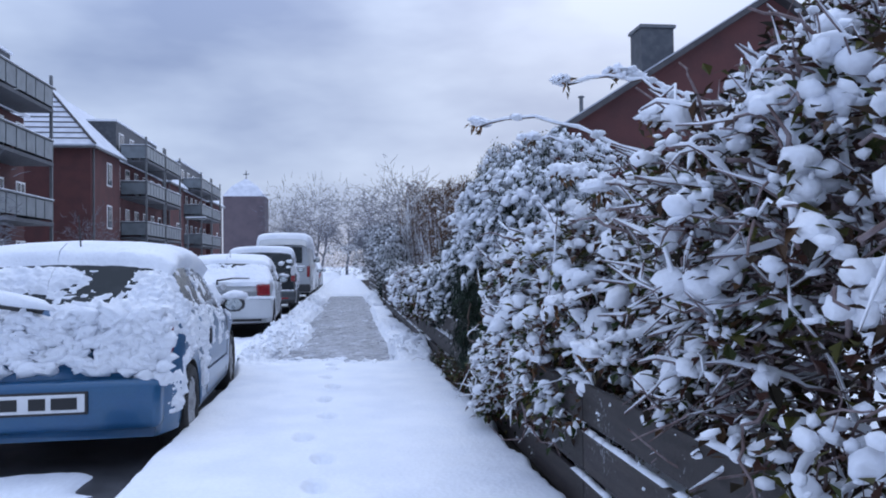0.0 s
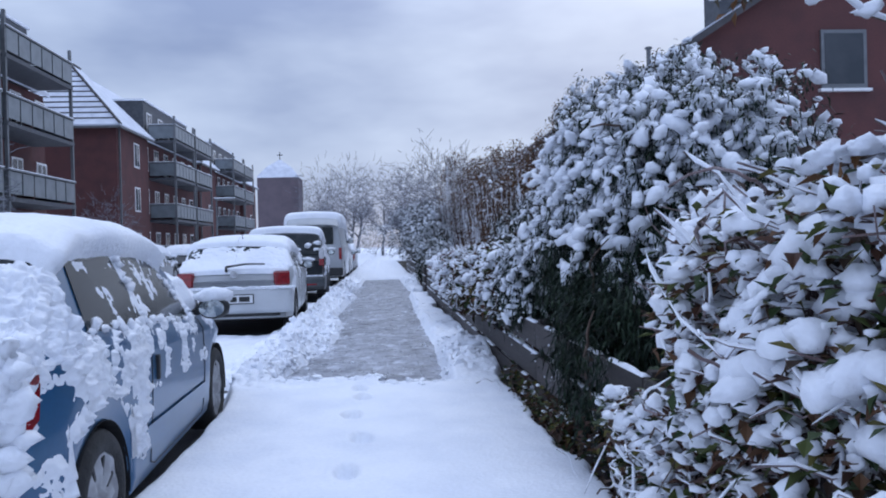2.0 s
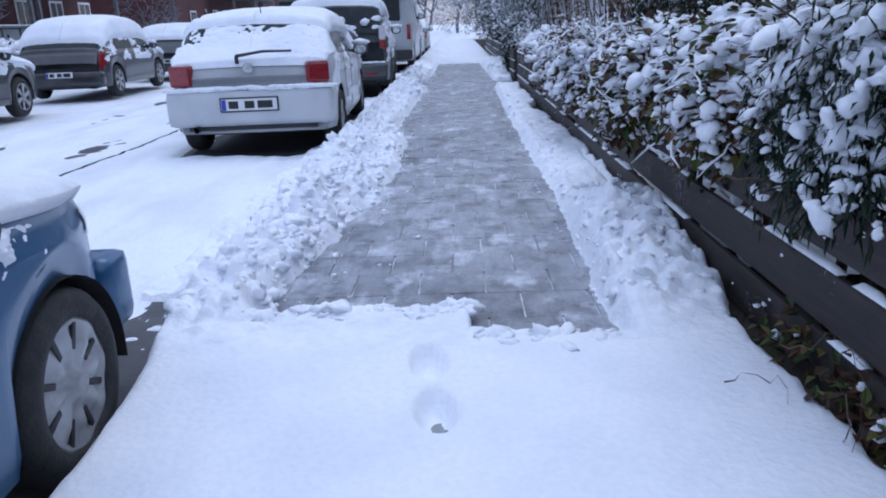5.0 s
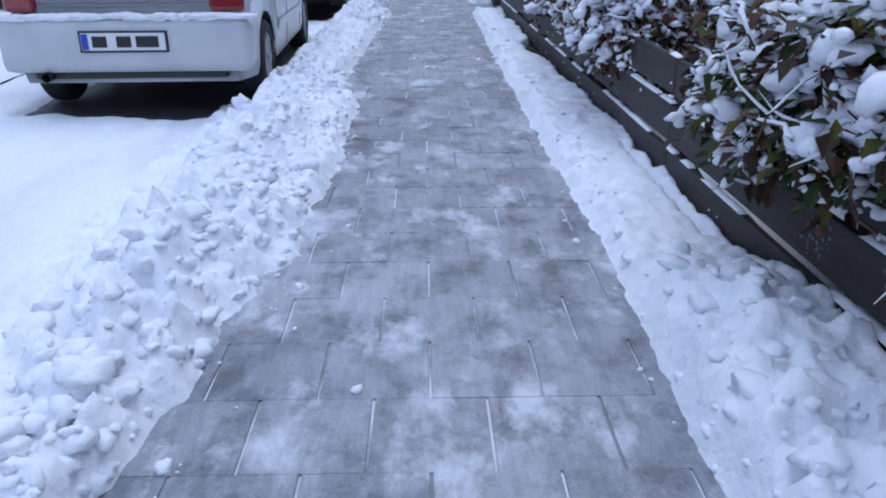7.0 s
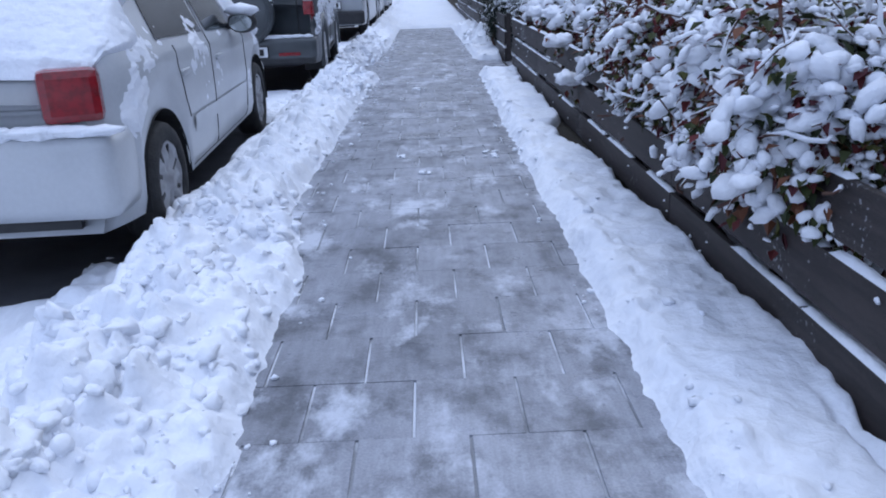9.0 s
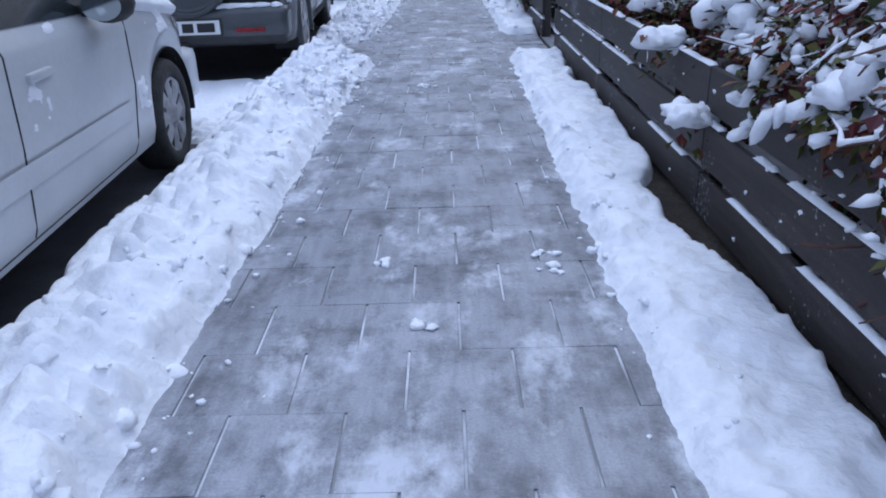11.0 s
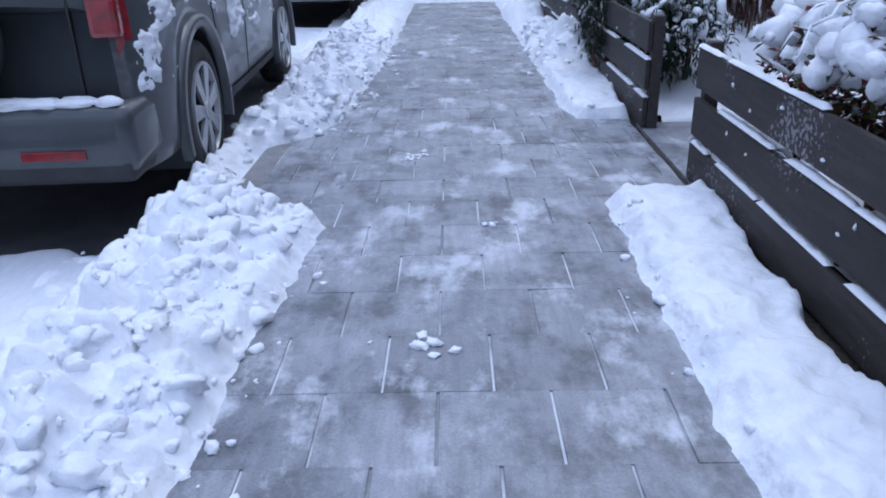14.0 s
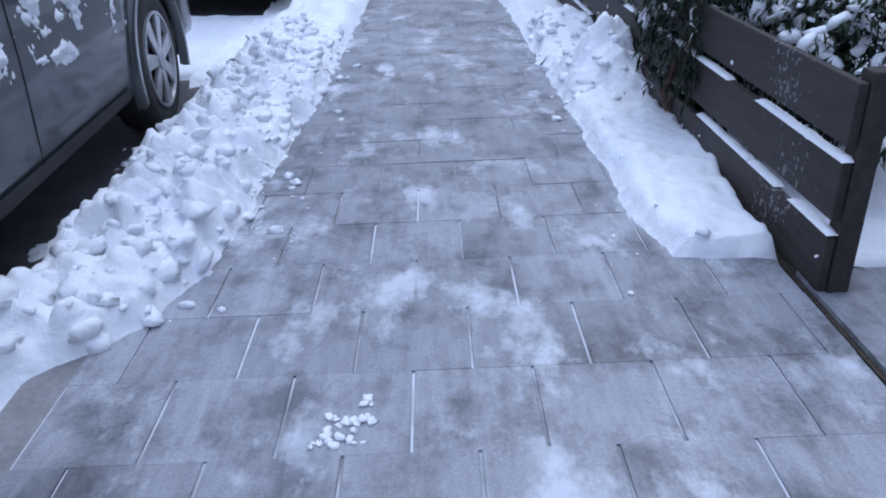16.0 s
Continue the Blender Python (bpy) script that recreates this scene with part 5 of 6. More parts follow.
# ---- shrubs ----
def shrub(name, label, category, centre, radius, z0, z1, clusters, leaf_mat, leaf=(0.07, 0.04), leaves=6, blob=(0.05, 0.045, 0.03), stems=14,
          snow=0.8, seed=1, front=0.55, twig=BARK, inner=600, branch_r=0.009, upright=0.0, base_z=0.0, snow_from=-0.6, per=3, droop=0.0, shell=0.62, ico_level=ICO1, knob=0.4, laced=True, crumbs=0):
    """A bush: arching branches, clusters of leaves, snow heaped on each cluster and along the wood."""
    rnd = np.random.default_rng(seed)
    t = thing(name, label, category, "", (centre[0], centre[1], base_z))
    cz, rz = (z0 + z1) / 2 - base_z, (z1 - z0) / 2
    size3 = np.array([radius[0], radius[1], rz])
    wood, leafs, caps, lines = Soup(), Soup(), Soup(), Soup()
    pts = []
    for i in range(clusters):
        d = rnd.normal(size=3)
        d /= np.linalg.norm(d)
        if d[0] > 0.2 and rnd.random() < front:
            d[0] = -d[0]
        if d[2] < -0.5 and rnd.random() < 0.5:
            d[2] = -d[2]
        bumps = float(vnoise(d[0] * 2.6 + seed, d[1] * 2.6, d[2] * 2.6)) + 0.5 * float(vnoise(d[0] * 6 + seed, d[1] * 6, d[2] * 6))
        k = rnd.uniform(shell, 1.0) ** 0.5 * (1 + 0.45 * (bumps - 0.75))
        # fuller than an ellipsoid, so that neighbouring bushes close up
        full = d / (np.abs(d) ** 3).sum() ** (1 / 3) * 0.94
        pts.append((full * k * size3 + np.array([0, 0, cz]), d))
    for p, d in pts:
        for j in range(leaves):
            q = rnd.normal(size=3) * 0.7 + d * 0.6
            q[2] = q[2] * 0.6 - 0.1 - droop
            o = p + rnd.normal(size=3) * leaf[0] * 0.55
            leafs.leaf(o, q, leaf[0] * rnd.uniform(0.6, 1.3), leaf[1] * rnd.uniform(0.7, 1.3), rnd.uniform(0, 0.5))
        if rnd.random() < snow and d[2] > snow_from + rnd.normal() * 0.15:
            big = min(1.35, math.exp(rnd.normal() * 0.35 - 0.12))
            a = rnd.uniform(0, 6.28)
            for j in range(1 + rnd.integers(per)):
                o = p + np.array([math.cos(a), math.sin(a), -0.35 - droop]) * blob[0] * j * 0.95 + rnd.normal(size=3) * blob[2] * 0.35 + np.array([0, 0, blob[2] * 0.5])
                e = big * rnd.uniform(0.55, 1.1) * (0.75 if d[2] < 0 else 1.0)
                caps.lump(o, (blob[0] * e * rnd.uniform(0.8, 1.25), blob[1] * e, blob[2] * e), knob, ico_level, a + rnd.normal() * 0.8, 0.15 + droop + rnd.normal() * 0.5, cap=rnd.random() < 0.6)
        for j in range(crumbs):
            o = p + rnd.normal(size=3) * leaf[0] * 0.7 + np.array([0, 0, 0.012])
            e = rnd.uniform(0.007, 0.019)
            caps.lump(o, (e * 1.7, e, e * 0.7), 0.5, ICO1, rnd.uniform(0, 6.28), rnd.normal() * 0.4)
    for i in range(inner):
        d = rnd.normal(size=3)
        d /= np.linalg.norm(d)
        p = d * rnd.uniform(0.2, 0.85) * size3 + np.array([0, 0, cz])
        leafs.leaf(p, rnd.normal(size=3), leaf[0] * 1.5, leaf[1] * 1.7, 0.2)
    for i in range(stems):
        p, d = pts[rnd.integers(len(pts))]
        if upright:
            a = np.array([p[0] * 0.8, p[1] * 0.9, -0.05])
            mid = (a + p) / 2 + rnd.normal(size=3) * 0.08
        else:
            a = p + (np.array([0, 0, cz]) - p) * rnd.uniform(0.15, 0.5) + rnd.normal(size=3) * 0.12
            mid = (a + p) / 2 + np.array([0, rnd.normal() * 0.10, 0.10 * rnd.uniform(-0.3, 1.3)]) + rnd.normal(size=3) * 0.06
        over = p + d * rnd.uniform(0.0, 0.14) + np.array([0, 0, rnd.normal() * 0.05])
        s = np.linspace(0, 1, 8)[:, None]
        kink = np.cumsum(rnd.normal(size=(8, 3)) * 0.016, axis=0)
        line = (1 - s) ** 2 * a + 2 * s * (1 - s) * mid + s ** 2 * over + (kink if not upright else kink * 0.7)
        r = branch_r * rnd.uniform(0.5, 1.2)
        wood.tube(line, r, r * 0.45, 4)
        if laced and rnd.random() < snow:
            lines.tube(line[1:] + np.array([0, 0, r * 0.8]), r * 1.35, r * 1.0, 5, soft=True)
    for i in range(3 if base_z == 0 and z0 > 0.05 else 0):
        a = np.array([rnd.uniform(0.0, 0.3) * radius[0], rnd.uniform(-0.4, 0.4) * radius[1], -0.02])
        b = a + np.array([0, rnd.normal() * 0.05, cz])
        wood.tube([a, (a + b) / 2 + rnd.normal(size=3) * 0.03, b], 0.022, 0.014, 6)
    wood.make("branch", twig, t, "bare wood of the bush", kind="stuff")
    leafs.make("foliage", leaf_mat, t, smooth=False, kind="stuff")
    if caps.n:
        if lines.n:
            caps.add(np.concatenate(lines.v), lines.f)
        caps.make("snow_load", SNOW, t, "clumps of snow on leaves and branches", kind="stuff")
    return t


def arching_sprays(name, label, specs, seed, at=(1.5, 4.0), head=1.0, leaf_mat=LEAF_BROWN):
    """Long bare shoots with snow along them and a capped flower head at the tip."""
    rnd = np.random.default_rng(seed)
    t = thing(name, label, "shrub", "", (*at, 0.0))
    for a, b, r in specs:
        wood, caps, lines, heads = Soup(), Soup(), Soup(), Soup()
        a, b = np.array(a) - (*at, 0), np.array(b) - (*at, 0)
        mid = (a + b) / 2 + np.array([0, 0, 0.25 * np.linalg.norm(b - a)]) + rnd.normal(size=3) * 0.1
        s = np.linspace(0, 1, 16)[:, None]
        line = (1 - s) ** 2 * a + 2 * s * (1 - s) * mid + s ** 2 * b + rnd.normal(size=(16, 3)) * 0.010
        wood.tube(line, r, r * 0.6, 6)
        lines.tube(line + np.array([0, 0, r * 0.8]), r * 1.4, r * 1.2, 6, soft=True)
        for j in range(14):
            heads.leaf(b + rnd.normal(size=3) * 0.025 * head, rnd.normal(size=3) * np.array([1, 1, 0.5]) - np.array([0, 0, 0.5]), 0.05, 0.02 * head, 0.3)
        for j in range(5):
            caps.lump(b + rnd.normal(size=3) * np.array([0.03, 0.03, 0.006]) * head ** 0.5 + (0, 0, 0.02 * head), (0.036 * head, 0.034 * head, 0.026 * head), 0.7 / head, ICO3, rnd.uniform(0, 6), cap=True)
        for j in range(5):
            q = line[rnd.integers(3, 15)]
            caps.lump(q + (0, 0, r * 1.2), (0.04, 0.022, 0.02), 0.7, ICO2, rnd.uniform(0, 6))
        shoot = wood.make("shoot", BARK, t)
        heads.make("seed_head", leaf_mat, shoot, smooth=False, kind="stuff")
        caps.add(np.concatenate(lines.v), lines.f)
        caps.make("snow_load", SNOW, shoot, "snow along the shoot")
    return t


# near shrubs that lean over the fence
shrub("flowering_shrub", "tangled autumn shrub with pale brown twigs and round snow clumps", "shrub", (1.66, 1.9), (0.88, 1.2), 0.1, 1.8, 1150, LEAF_WILT, (0.055, 0.03), 5, (0.040, 0.037, 0.033), 1100, seed=3, inner=1300, branch_r=0.0068, snow=0.5, snow_from=-0.9, ico_level=ICO2, knob=0.3, per=3, twig=TWIG_PALE, crumbs=1)
shrub("flowering_shrub", "low leafy shrub hanging over the fence under snow clumps", "shrub", (1.36, 3.95), (0.56, 1.05), 0.08, 1.3, 1150, LEAF_MIX, (0.05, 0.03), 6, (0.043, 0.040, 0.035), 500, seed=5, inner=1000, snow=0.66, snow_from=-0.9, ico_level=ICO2, knob=0.32, branch_r=0.006, per=3, twig=TWIG_PALE, crumbs=1)
shrub("flowering_shrub", "branchy shrub with snowy twigs and brown leaves", "shrub", (2.3, 3.9), (0.85, 1.1), 0.6, 1.6, 800, LEAF_WILT, (0.05, 0.028), 5, (0.038, 0.034, 0.029), 450, seed=8, inner=900, snow=0.5, snow_from=-0.7, branch_r=0.006, knob=0.35, twig=TWIG_PALE, crumbs=1)
shrub("flowering_shrub", "tall shrub of tangled snowy branches behind the fence", "shrub", (2.55, 2.3), (0.8, 1.0), 0.9, 2.6, 620, LEAF_WILT, (0.055, 0.03), 5, (0.042, 0.037, 0.031), 600, seed=9, inner=700, branch_r=0.007, snow=0.5, knob=0.35, twig=TWIG_PALE, crumbs=1)
shrub("flowering_shrub", "low snowy shrub end hanging over the fence", "shrub", (1.16, 4.85), (0.34, 0.5), 0.05, 0.55, 400, LEAF_MIX, (0.05, 0.03), 7, (0.04, 0.035, 0.03), 90, seed=6, inner=250, snow=0.8, snow_from=-0.9, ico_level=ICO2, knob=0.32, branch_r=0.005, crumbs=2)
shrub("yew_or_filler_bush", "dark green conifer bush with snow draped on its top", "bush", (1.72, 6.85), (0.7, 1.4), 0.35, 1.95, 1900, LEAF_DARK, (0.075, 0.010), 18, (0.052, 0.042, 0.029), 40, snow=0.97, seed=12, inner=5000, snow_from=-0.02, droop=0.4, per=6, laced=False)
shrub("arbor_hedge", "tall evergreen mass covered with drooping snow", "hedge", (2.25, 8.4), (0.8, 1.7), 0.5, 2.5, 1700, LEAF_DARK, (0.06, 0.013), 12, (0.046, 0.032, 0.022), 60, seed=14, inner=1800, snow=0.97, snow_from=-0.15, droop=0.4, per=4, laced=False)
shrub("yew_or_filler_bush", "dark green conifer skirt hanging over the fence", "bush", (1.22, 6.0), (0.34, 0.62), 0.06, 1.0, 560, LEAF_DARK, (0.075, 0.010), 14, (0.05, 0.034, 0.022), 20, snow=0.5, seed=13, inner=1500, snow_from=0.9, droop=0.6, per=3, laced=False)
shrub("yew_or_filler_bush", "snow-laden conifer skirt draped over the fence boards", "bush", (1.13, 7.95), (0.24, 0.5), 0.42, 1.1, 380, LEAF_DARK, (0.07, 0.011), 14, (0.036, 0.03, 0.022), 16, snow=0.95, seed=17, inner=700, snow_from=-0.5, droop=0.4, per=4, laced=False, ico_level=ICO2)
for i, (y, l, h) in enumerate(((5.3, 0.7, 0.3), (6.4, 0.45, 0.22), (7.5, 0.75, 0.16))):
    shrub("ground_ivy", "small leafy plants growing at the foot of the fence", "plant", (0.955, y), (0.07, l), -0.02, h, 70, LEAF_MIX, (0.045, 0.03), 6, (0.022, 0.018, 0.012), 10, seed=180 + i, inner=60, snow=0.3, branch_r=0.003, shell=0.2)
arching_sprays("snowy_shoots", "long curved shoots with snow-capped seed heads", [
    ((2.0, 3.8, 1.3), (0.80, 4.6, 1.95), 0.009), ((2.1, 3.6, 1.5), (1.25, 4.2, 2.13), 0.009), ((2.2, 3.6, 1.5), (1.55, 4.2, 2.18), 0.009), ((2.1, 4.4, 1.2), (1.15, 4.7, 1.88), 0.008),
    ((1.7, 2.2, 0.9), (0.86, 2.6, 0.75), 0.013), ((1.8, 2.0, 0.8), (0.95, 2.1, 1.15), 0.013), ((1.7, 2.8, 0.7), (0.86, 3.1, 0.9), 0.011), ((1.8, 3.5, 0.8), (1.0, 3.9, 1.25), 0.010), ((1.9, 2.5, 1.4), (1.1, 2.6, 1.6), 0.010),
    ((2.0, 1.8, 1.2), (1.1, 1.7, 1.5), 0.012), ((1.9, 3.1, 1.0), (1.0, 3.4, 1.5), 0.010), ((1.6, 3.0, 1.0), (0.92, 2.7, 1.35), 0.011), ((1.7, 3.6, 0.6), (0.85, 3.5, 0.62), 0.009)], 31)

for i, (y, h, n) in enumerate(((8.9, 1.1, 420), (9.95, 1.02, 420), (12.45, 0.98, 400), (13.1, 1.0, 360), (13.75, 1.05, 360), (14.4, 0.98, 330))):
    big = i < 2
    shrub("barberry_bush", "low bush with reddish leaves under snow behind the fence", "bush", ((1.22, 1.12, 1.14, 1.32, 1.27, 1.32)[i], y), (0.34 if i == 2 else 0.40, 0.46 if i == 2 else 0.65), 0.42 if big else 0.3, h, int(n * 1.5),
          LEAF_MIX if big else LEAF_RED, (0.062, 0.042) if big else (0.05, 0.032), 6 if big else 8, (0.046, 0.041, 0.036) if big else (0.044, 0.034, 0.025), 110, seed=40 + i, inner=700, twig=TWIG, branch_r=0.006,
          snow=(0.95, 0.95, 0.9, 0.85, 0.5, 0.35)[i], snow_from=-0.85 if big else -0.75, ico_level=ICO2 if i in (0, 1, 2, 3) else ICO1, knob=0.35, crumbs=2, droop=0.1 if big else 0.35, per=3 if big else 5)
# two dark needle masses added as filler for the shaded hedge interior
shrub("yew_or_filler_bush", "dark filler foliage for the shaded hedge interior behind the fence", "bush", (2.0, 10.9), (0.5, 1.1), -0.05, 1.7, 700, LEAF_DARK, (0.075, 0.012), 12, (0.05, 0.034, 0.022), 20, snow=0.6, seed=15, inner=1400, snow_from=0.6, droop=0.4, per=3, laced=False)
shrub("yew_or_filler_bush", "dark filler foliage for the shaded hedge interior behind the fence", "bush", (2.05, 13.0), (0.5, 1.1), -0.05, 1.5, 700, LEAF_DARK, (0.075, 0.012), 12, (0.05, 0.034, 0.022), 20, snow=0.6, seed=16, inner=1600, snow_from=0.6, droop=0.4, per=3, laced=False)
for i, (y, h) in enumerate(((15.3, 0.92), (16.4, 0.96), (17.5, 0.96), (18.6, 0.9))):
    shrub("garden_hedge_bush", "low clipped bush with a thick cover of snow", "bush", (1.45, y), (0.42, 0.70), 0.25, h, 420, LEAF_RED, (0.04, 0.025), 9, (0.056, 0.052, 0.046), 30, seed=60 + i, inner=700, snow=1.0, snow_from=0.12, twig=TWIG, branch_r=0.006, per=2, ico_level=ICO2, knob=0.4)
for i, (x, y, h, rx) in enumerate(((1.40, 21.5, 0.72, 0.32), (1.5, 22.2, 0.8, 0.36), (1.5, 22.8, 0.95, 0.45), (1.45, 24.1, 1.3, 0.5), (1.6, 25.8, 1.9, 0.6), (1.6, 27.6, 1.6, 0.6))):
    shrub("juniper", "green juniper with snow on its drooping sprays", "bush", (x, y), (rx, 0.72), 0.12, h, 420, LEAF_DARK, (0.06, 0.012), 14, (0.046, 0.032, 0.02), 24, seed=80 + i, snow=0.9, inner=1100, branch_r=0.006, snow_from=-0.4, droop=0.4)
shrub("juniper", "drooping green juniper spray hanging over the fence boards", "bush", (1.0, 21.75), (0.13, 0.34), 0.2, 0.72, 90, LEAF_DARK, (0.07, 0.013), 16, (0.034, 0.026, 0.018), 16, seed=95, inner=120, snow=0.6, snow_from=0.0, branch_r=0.005, droop=0.6, twig=TWIG)
for i, (x, y, h) in enumerate(((2.5, 11.0, 2.3), (2.9, 12.6, 2.6), (2.4, 14.4, 2.4), (3.1, 16.2, 3.2), (2.5, 17.8, 3.1), (3.9, 17.2, 3.8), (3.9, 24.9, 3.9), (3.1, 24.2, 3.4), (3.0, 25.5, 3.8), (2.8, 29.0, 4.3))):
    shrub("bare_shrub", "brown half-leafless hedge shrub with upright twigs dusted with snow", "shrub", (x, y), (0.85, 1.25), 0.5, h, 560, LEAF_BROWN, (0.055, 0.025), 10, (0.034, 0.024, 0.017), 200, seed=100 + i, snow=0.5, twig=TWIG, inner=600, branch_r=0.007, upright=0.8, ico_level=ICO1)


arching_sprays("hydrangea", "hydrangea shoots with snow-balled flower heads over the fence", [
    ((1.3, 16.1, 0.6), (0.905, 15.8, 0.56), 0.006), ((1.3, 15.6, 0.45), (0.90, 15.37, 0.35), 0.006), ((1.4, 16.9, 0.6), (0.97, 16.7, 0.72), 0.006), ((1.4, 14.4, 0.5), (0.95, 14.3, 0.66), 0.006)], 37, (1.4, 15.6), 1.9, LEAF_RED)

# ---- brick house behind the hedge ----
def house():
    h = thing("brick_house", "red brick house with dark roof dusted with snow behind hedge", "house", "", (0, 0, 0))
    x0, x1, y0, y1, eave = 4.75, 17.45, 18.4, 31.0, 4.02
    xm, ridge = (x0 + x1) / 2, 7.95
    v = [(x0, y0, -0.1), (x1, y0, -0.1), (x1, y0, eave), (xm, y0, ridge), (x0, y0, eave), (x0, y1, -0.1), (x1, y1, -0.1), (x1, y1, eave), (xm, y1, ridge), (x0, y1, eave)]
    raw("wall", v, [(0, 1, 2, 3, 4), (6, 5, 9, 8, 7), (0, 4, 9, 5), (1, 6, 7, 2)], BRICK_FAR, h, "weathered red brick wall")
    for sx, xe in ((-1, x0 - 0.35), (1, x1 + 0.35)):
        ze = eave - 0.35 * 0.7
        q = [(xe, y0 - 0.3, ze), (xm, y0 - 0.3, ridge + 0.02), (xm, y1 + 0.3, ridge + 0.02), (xe, y1 + 0.3, ze)]
        raw("roof", q + [(a, b, c + 0.16) for a, b, c in q], [(0, 1, 2, 3), (4, 7, 6, 5), (0, 4, 5, 1), (3, 2, 6, 7), (0, 3, 7, 4), (1, 5, 6, 2)], TILE, h, "dark tiled roof slope")
        q = [(a, b + (0.06 if b < 25 else -0.06), c + 0.165) for a, b, c in q]
        raw("roof_snow", q + [(a, b, c + 0.04) for a, b, c in q], [(0, 1, 2, 3), (4, 7, 6, 5), (0, 4, 5, 1), (3, 2, 6, 7), (0, 3, 7, 4), (1, 5, 6, 2)], ROOF_SNOW, h, "snow on the roof")
    ch = part("chimney", boxed(7.85, 8.75, 19.2, 20.0, 5.2, 7.36, 0.01), SLATE, h, "slate-clad chimney")
    part("chimney_cap", boxed(7.80, 8.80, 19.15, 20.05, 7.36, 7.45, 0.01), STEEL, ch)
    s = Soup()
    s.tube([(6.09, 19.0, 4.6), (6.09, 19.0, 5.4)], 0.05, 0.05, 10)
    s.lump((6.09, 19.0, 5.42), (0.09, 0.09, 0.04), 0.0)
    s.make("vent_pipe", STEEL, h)
    part("plinth", boxed(x0 - 0.03, x0, y0, y1, -0.1, 0.25), KERB, h)
    for y in (21.8, 26.5):
        w = part("window", boxed(x0 - 0.03, x0 + 0.02, y, y + 1.2, 1.0, 2.2), WHITE_PAINT, h, "white framed window")
        part("pane", boxed(x0 - 0.034, x0 - 0.03, y + 0.08, y + 0.56, 1.08, 2.12), GLASS_DARK, w)
        part("pane", boxed(x0 - 0.034, x0 - 0.03, y + 0.64, y + 1.12, 1.08, 2.12), GLASS_DARK, w)
    w = part("window", boxed(9.77, 10.83, y0 - 0.05, y0 + 0.02, 4.34, 5.64), STEEL, h, "grey framed gable window")
    part("pane", boxed(9.85, 10.75, y0 - 0.056, y0 - 0.05, 4.44, 5.56), GLASS_DARK, w)
    part("sill", boxed(9.7, 10.9, y0 - 0.12, y0, 4.27, 4.335, 0.01), WHITE_PAINT, w)
    part("verge_board", boxed(x0 - 0.36, x0 - 0.3, y0 - 0.3, y1 + 0.3, eave - 0.32, eave - 0.22), BLACK_PLASTIC, h)
    me = bpy.data.meshes.new("brick")
    b = boxed(-0.008, 0.008, -0.112, 0.112, -0.032, 0.032, 0.003)
    b.to_mesh(me)
    b.free()
    me.materials.append(BRICK)
    wall = [o for o in h.children if o.name.startswith("wall")][0]
    for r in range(13):
        for c in range(22):
            ob = new("brick", me)
            ob.parent = wall
            ob.matrix_basis = pose(x0 - 0.006, 20.4 + c * 0.24 + (0.12 if r % 2 else 0), 0.29 + r * 0.075)
    return h


house()


# ---- apartment houses across the street ----
def window(parent, x, y, z, w, h):
    """A white framed window in a wall that faces +x."""
    wd = part("window", boxed(x - 0.05, x + 0.03, y - w / 2, y + w / 2, z - h / 2, z + h / 2), WHITE_PAINT, parent, "white framed window")
    part("pane", boxed(x + 0.03, x + 0.036, y - w / 2 + 0.09, y - 0.04, z - h / 2 + 0.09, z + h / 2 - 0.09), GLASS_DARK, wd)
    part("pane", boxed(x + 0.03, x + 0.036, y + 0.04, y + w / 2 - 0.09, z - h / 2 + 0.09, z + h / 2 - 0.09), GLASS_DARK, wd)
    return wd


def roof_slab(name, q, t, mat, parent, label=""):
    n = len(q)
    faces = [list(range(n))[::-1], list(range(n, 2 * n))] + [[i, (i + 1) % n, (i + 1) % n + n, i + n] for i in range(n)]
    return raw(name, q + [(a, b, c + t) for a, b, c in q], faces, mat, parent, label)


def balcony(parent, x0, x1, y0, y1, z):
    b = part("balcony", boxed(x0, x1, y0, y1, z - 0.16, z), SLATE, parent, "grey balcony with frosted panels")
    n = 6
    for i in range(n):
        a = y0 + 0.05 + (y1 - y0 - 0.1) * i / n
        part("panel", boxed(x1 - 0.05, x1 - 0.02, a + 0.05, a + (y1 - y0 - 0.1) / n - 0.05, z + 0.12, z + 0.95), PANEL, b)
    for y in (y0 + 0.03, y1 - 0.03):
        part("panel", boxed(x0 + 0.05, x1 - 0.08, y - 0.015, y + 0.015, z + 0.12, z + 0.95), PANEL, b)
    part("handrail", boxed(x0, x1 + 0.03, y0, y1, z + 0.98, z + 1.04), STEEL, b)
    part("rail_snow", boxed(x0, x1 + 0.03, y0, y1, z + 1.044, z + 1.075), SNOW, b)
    return b


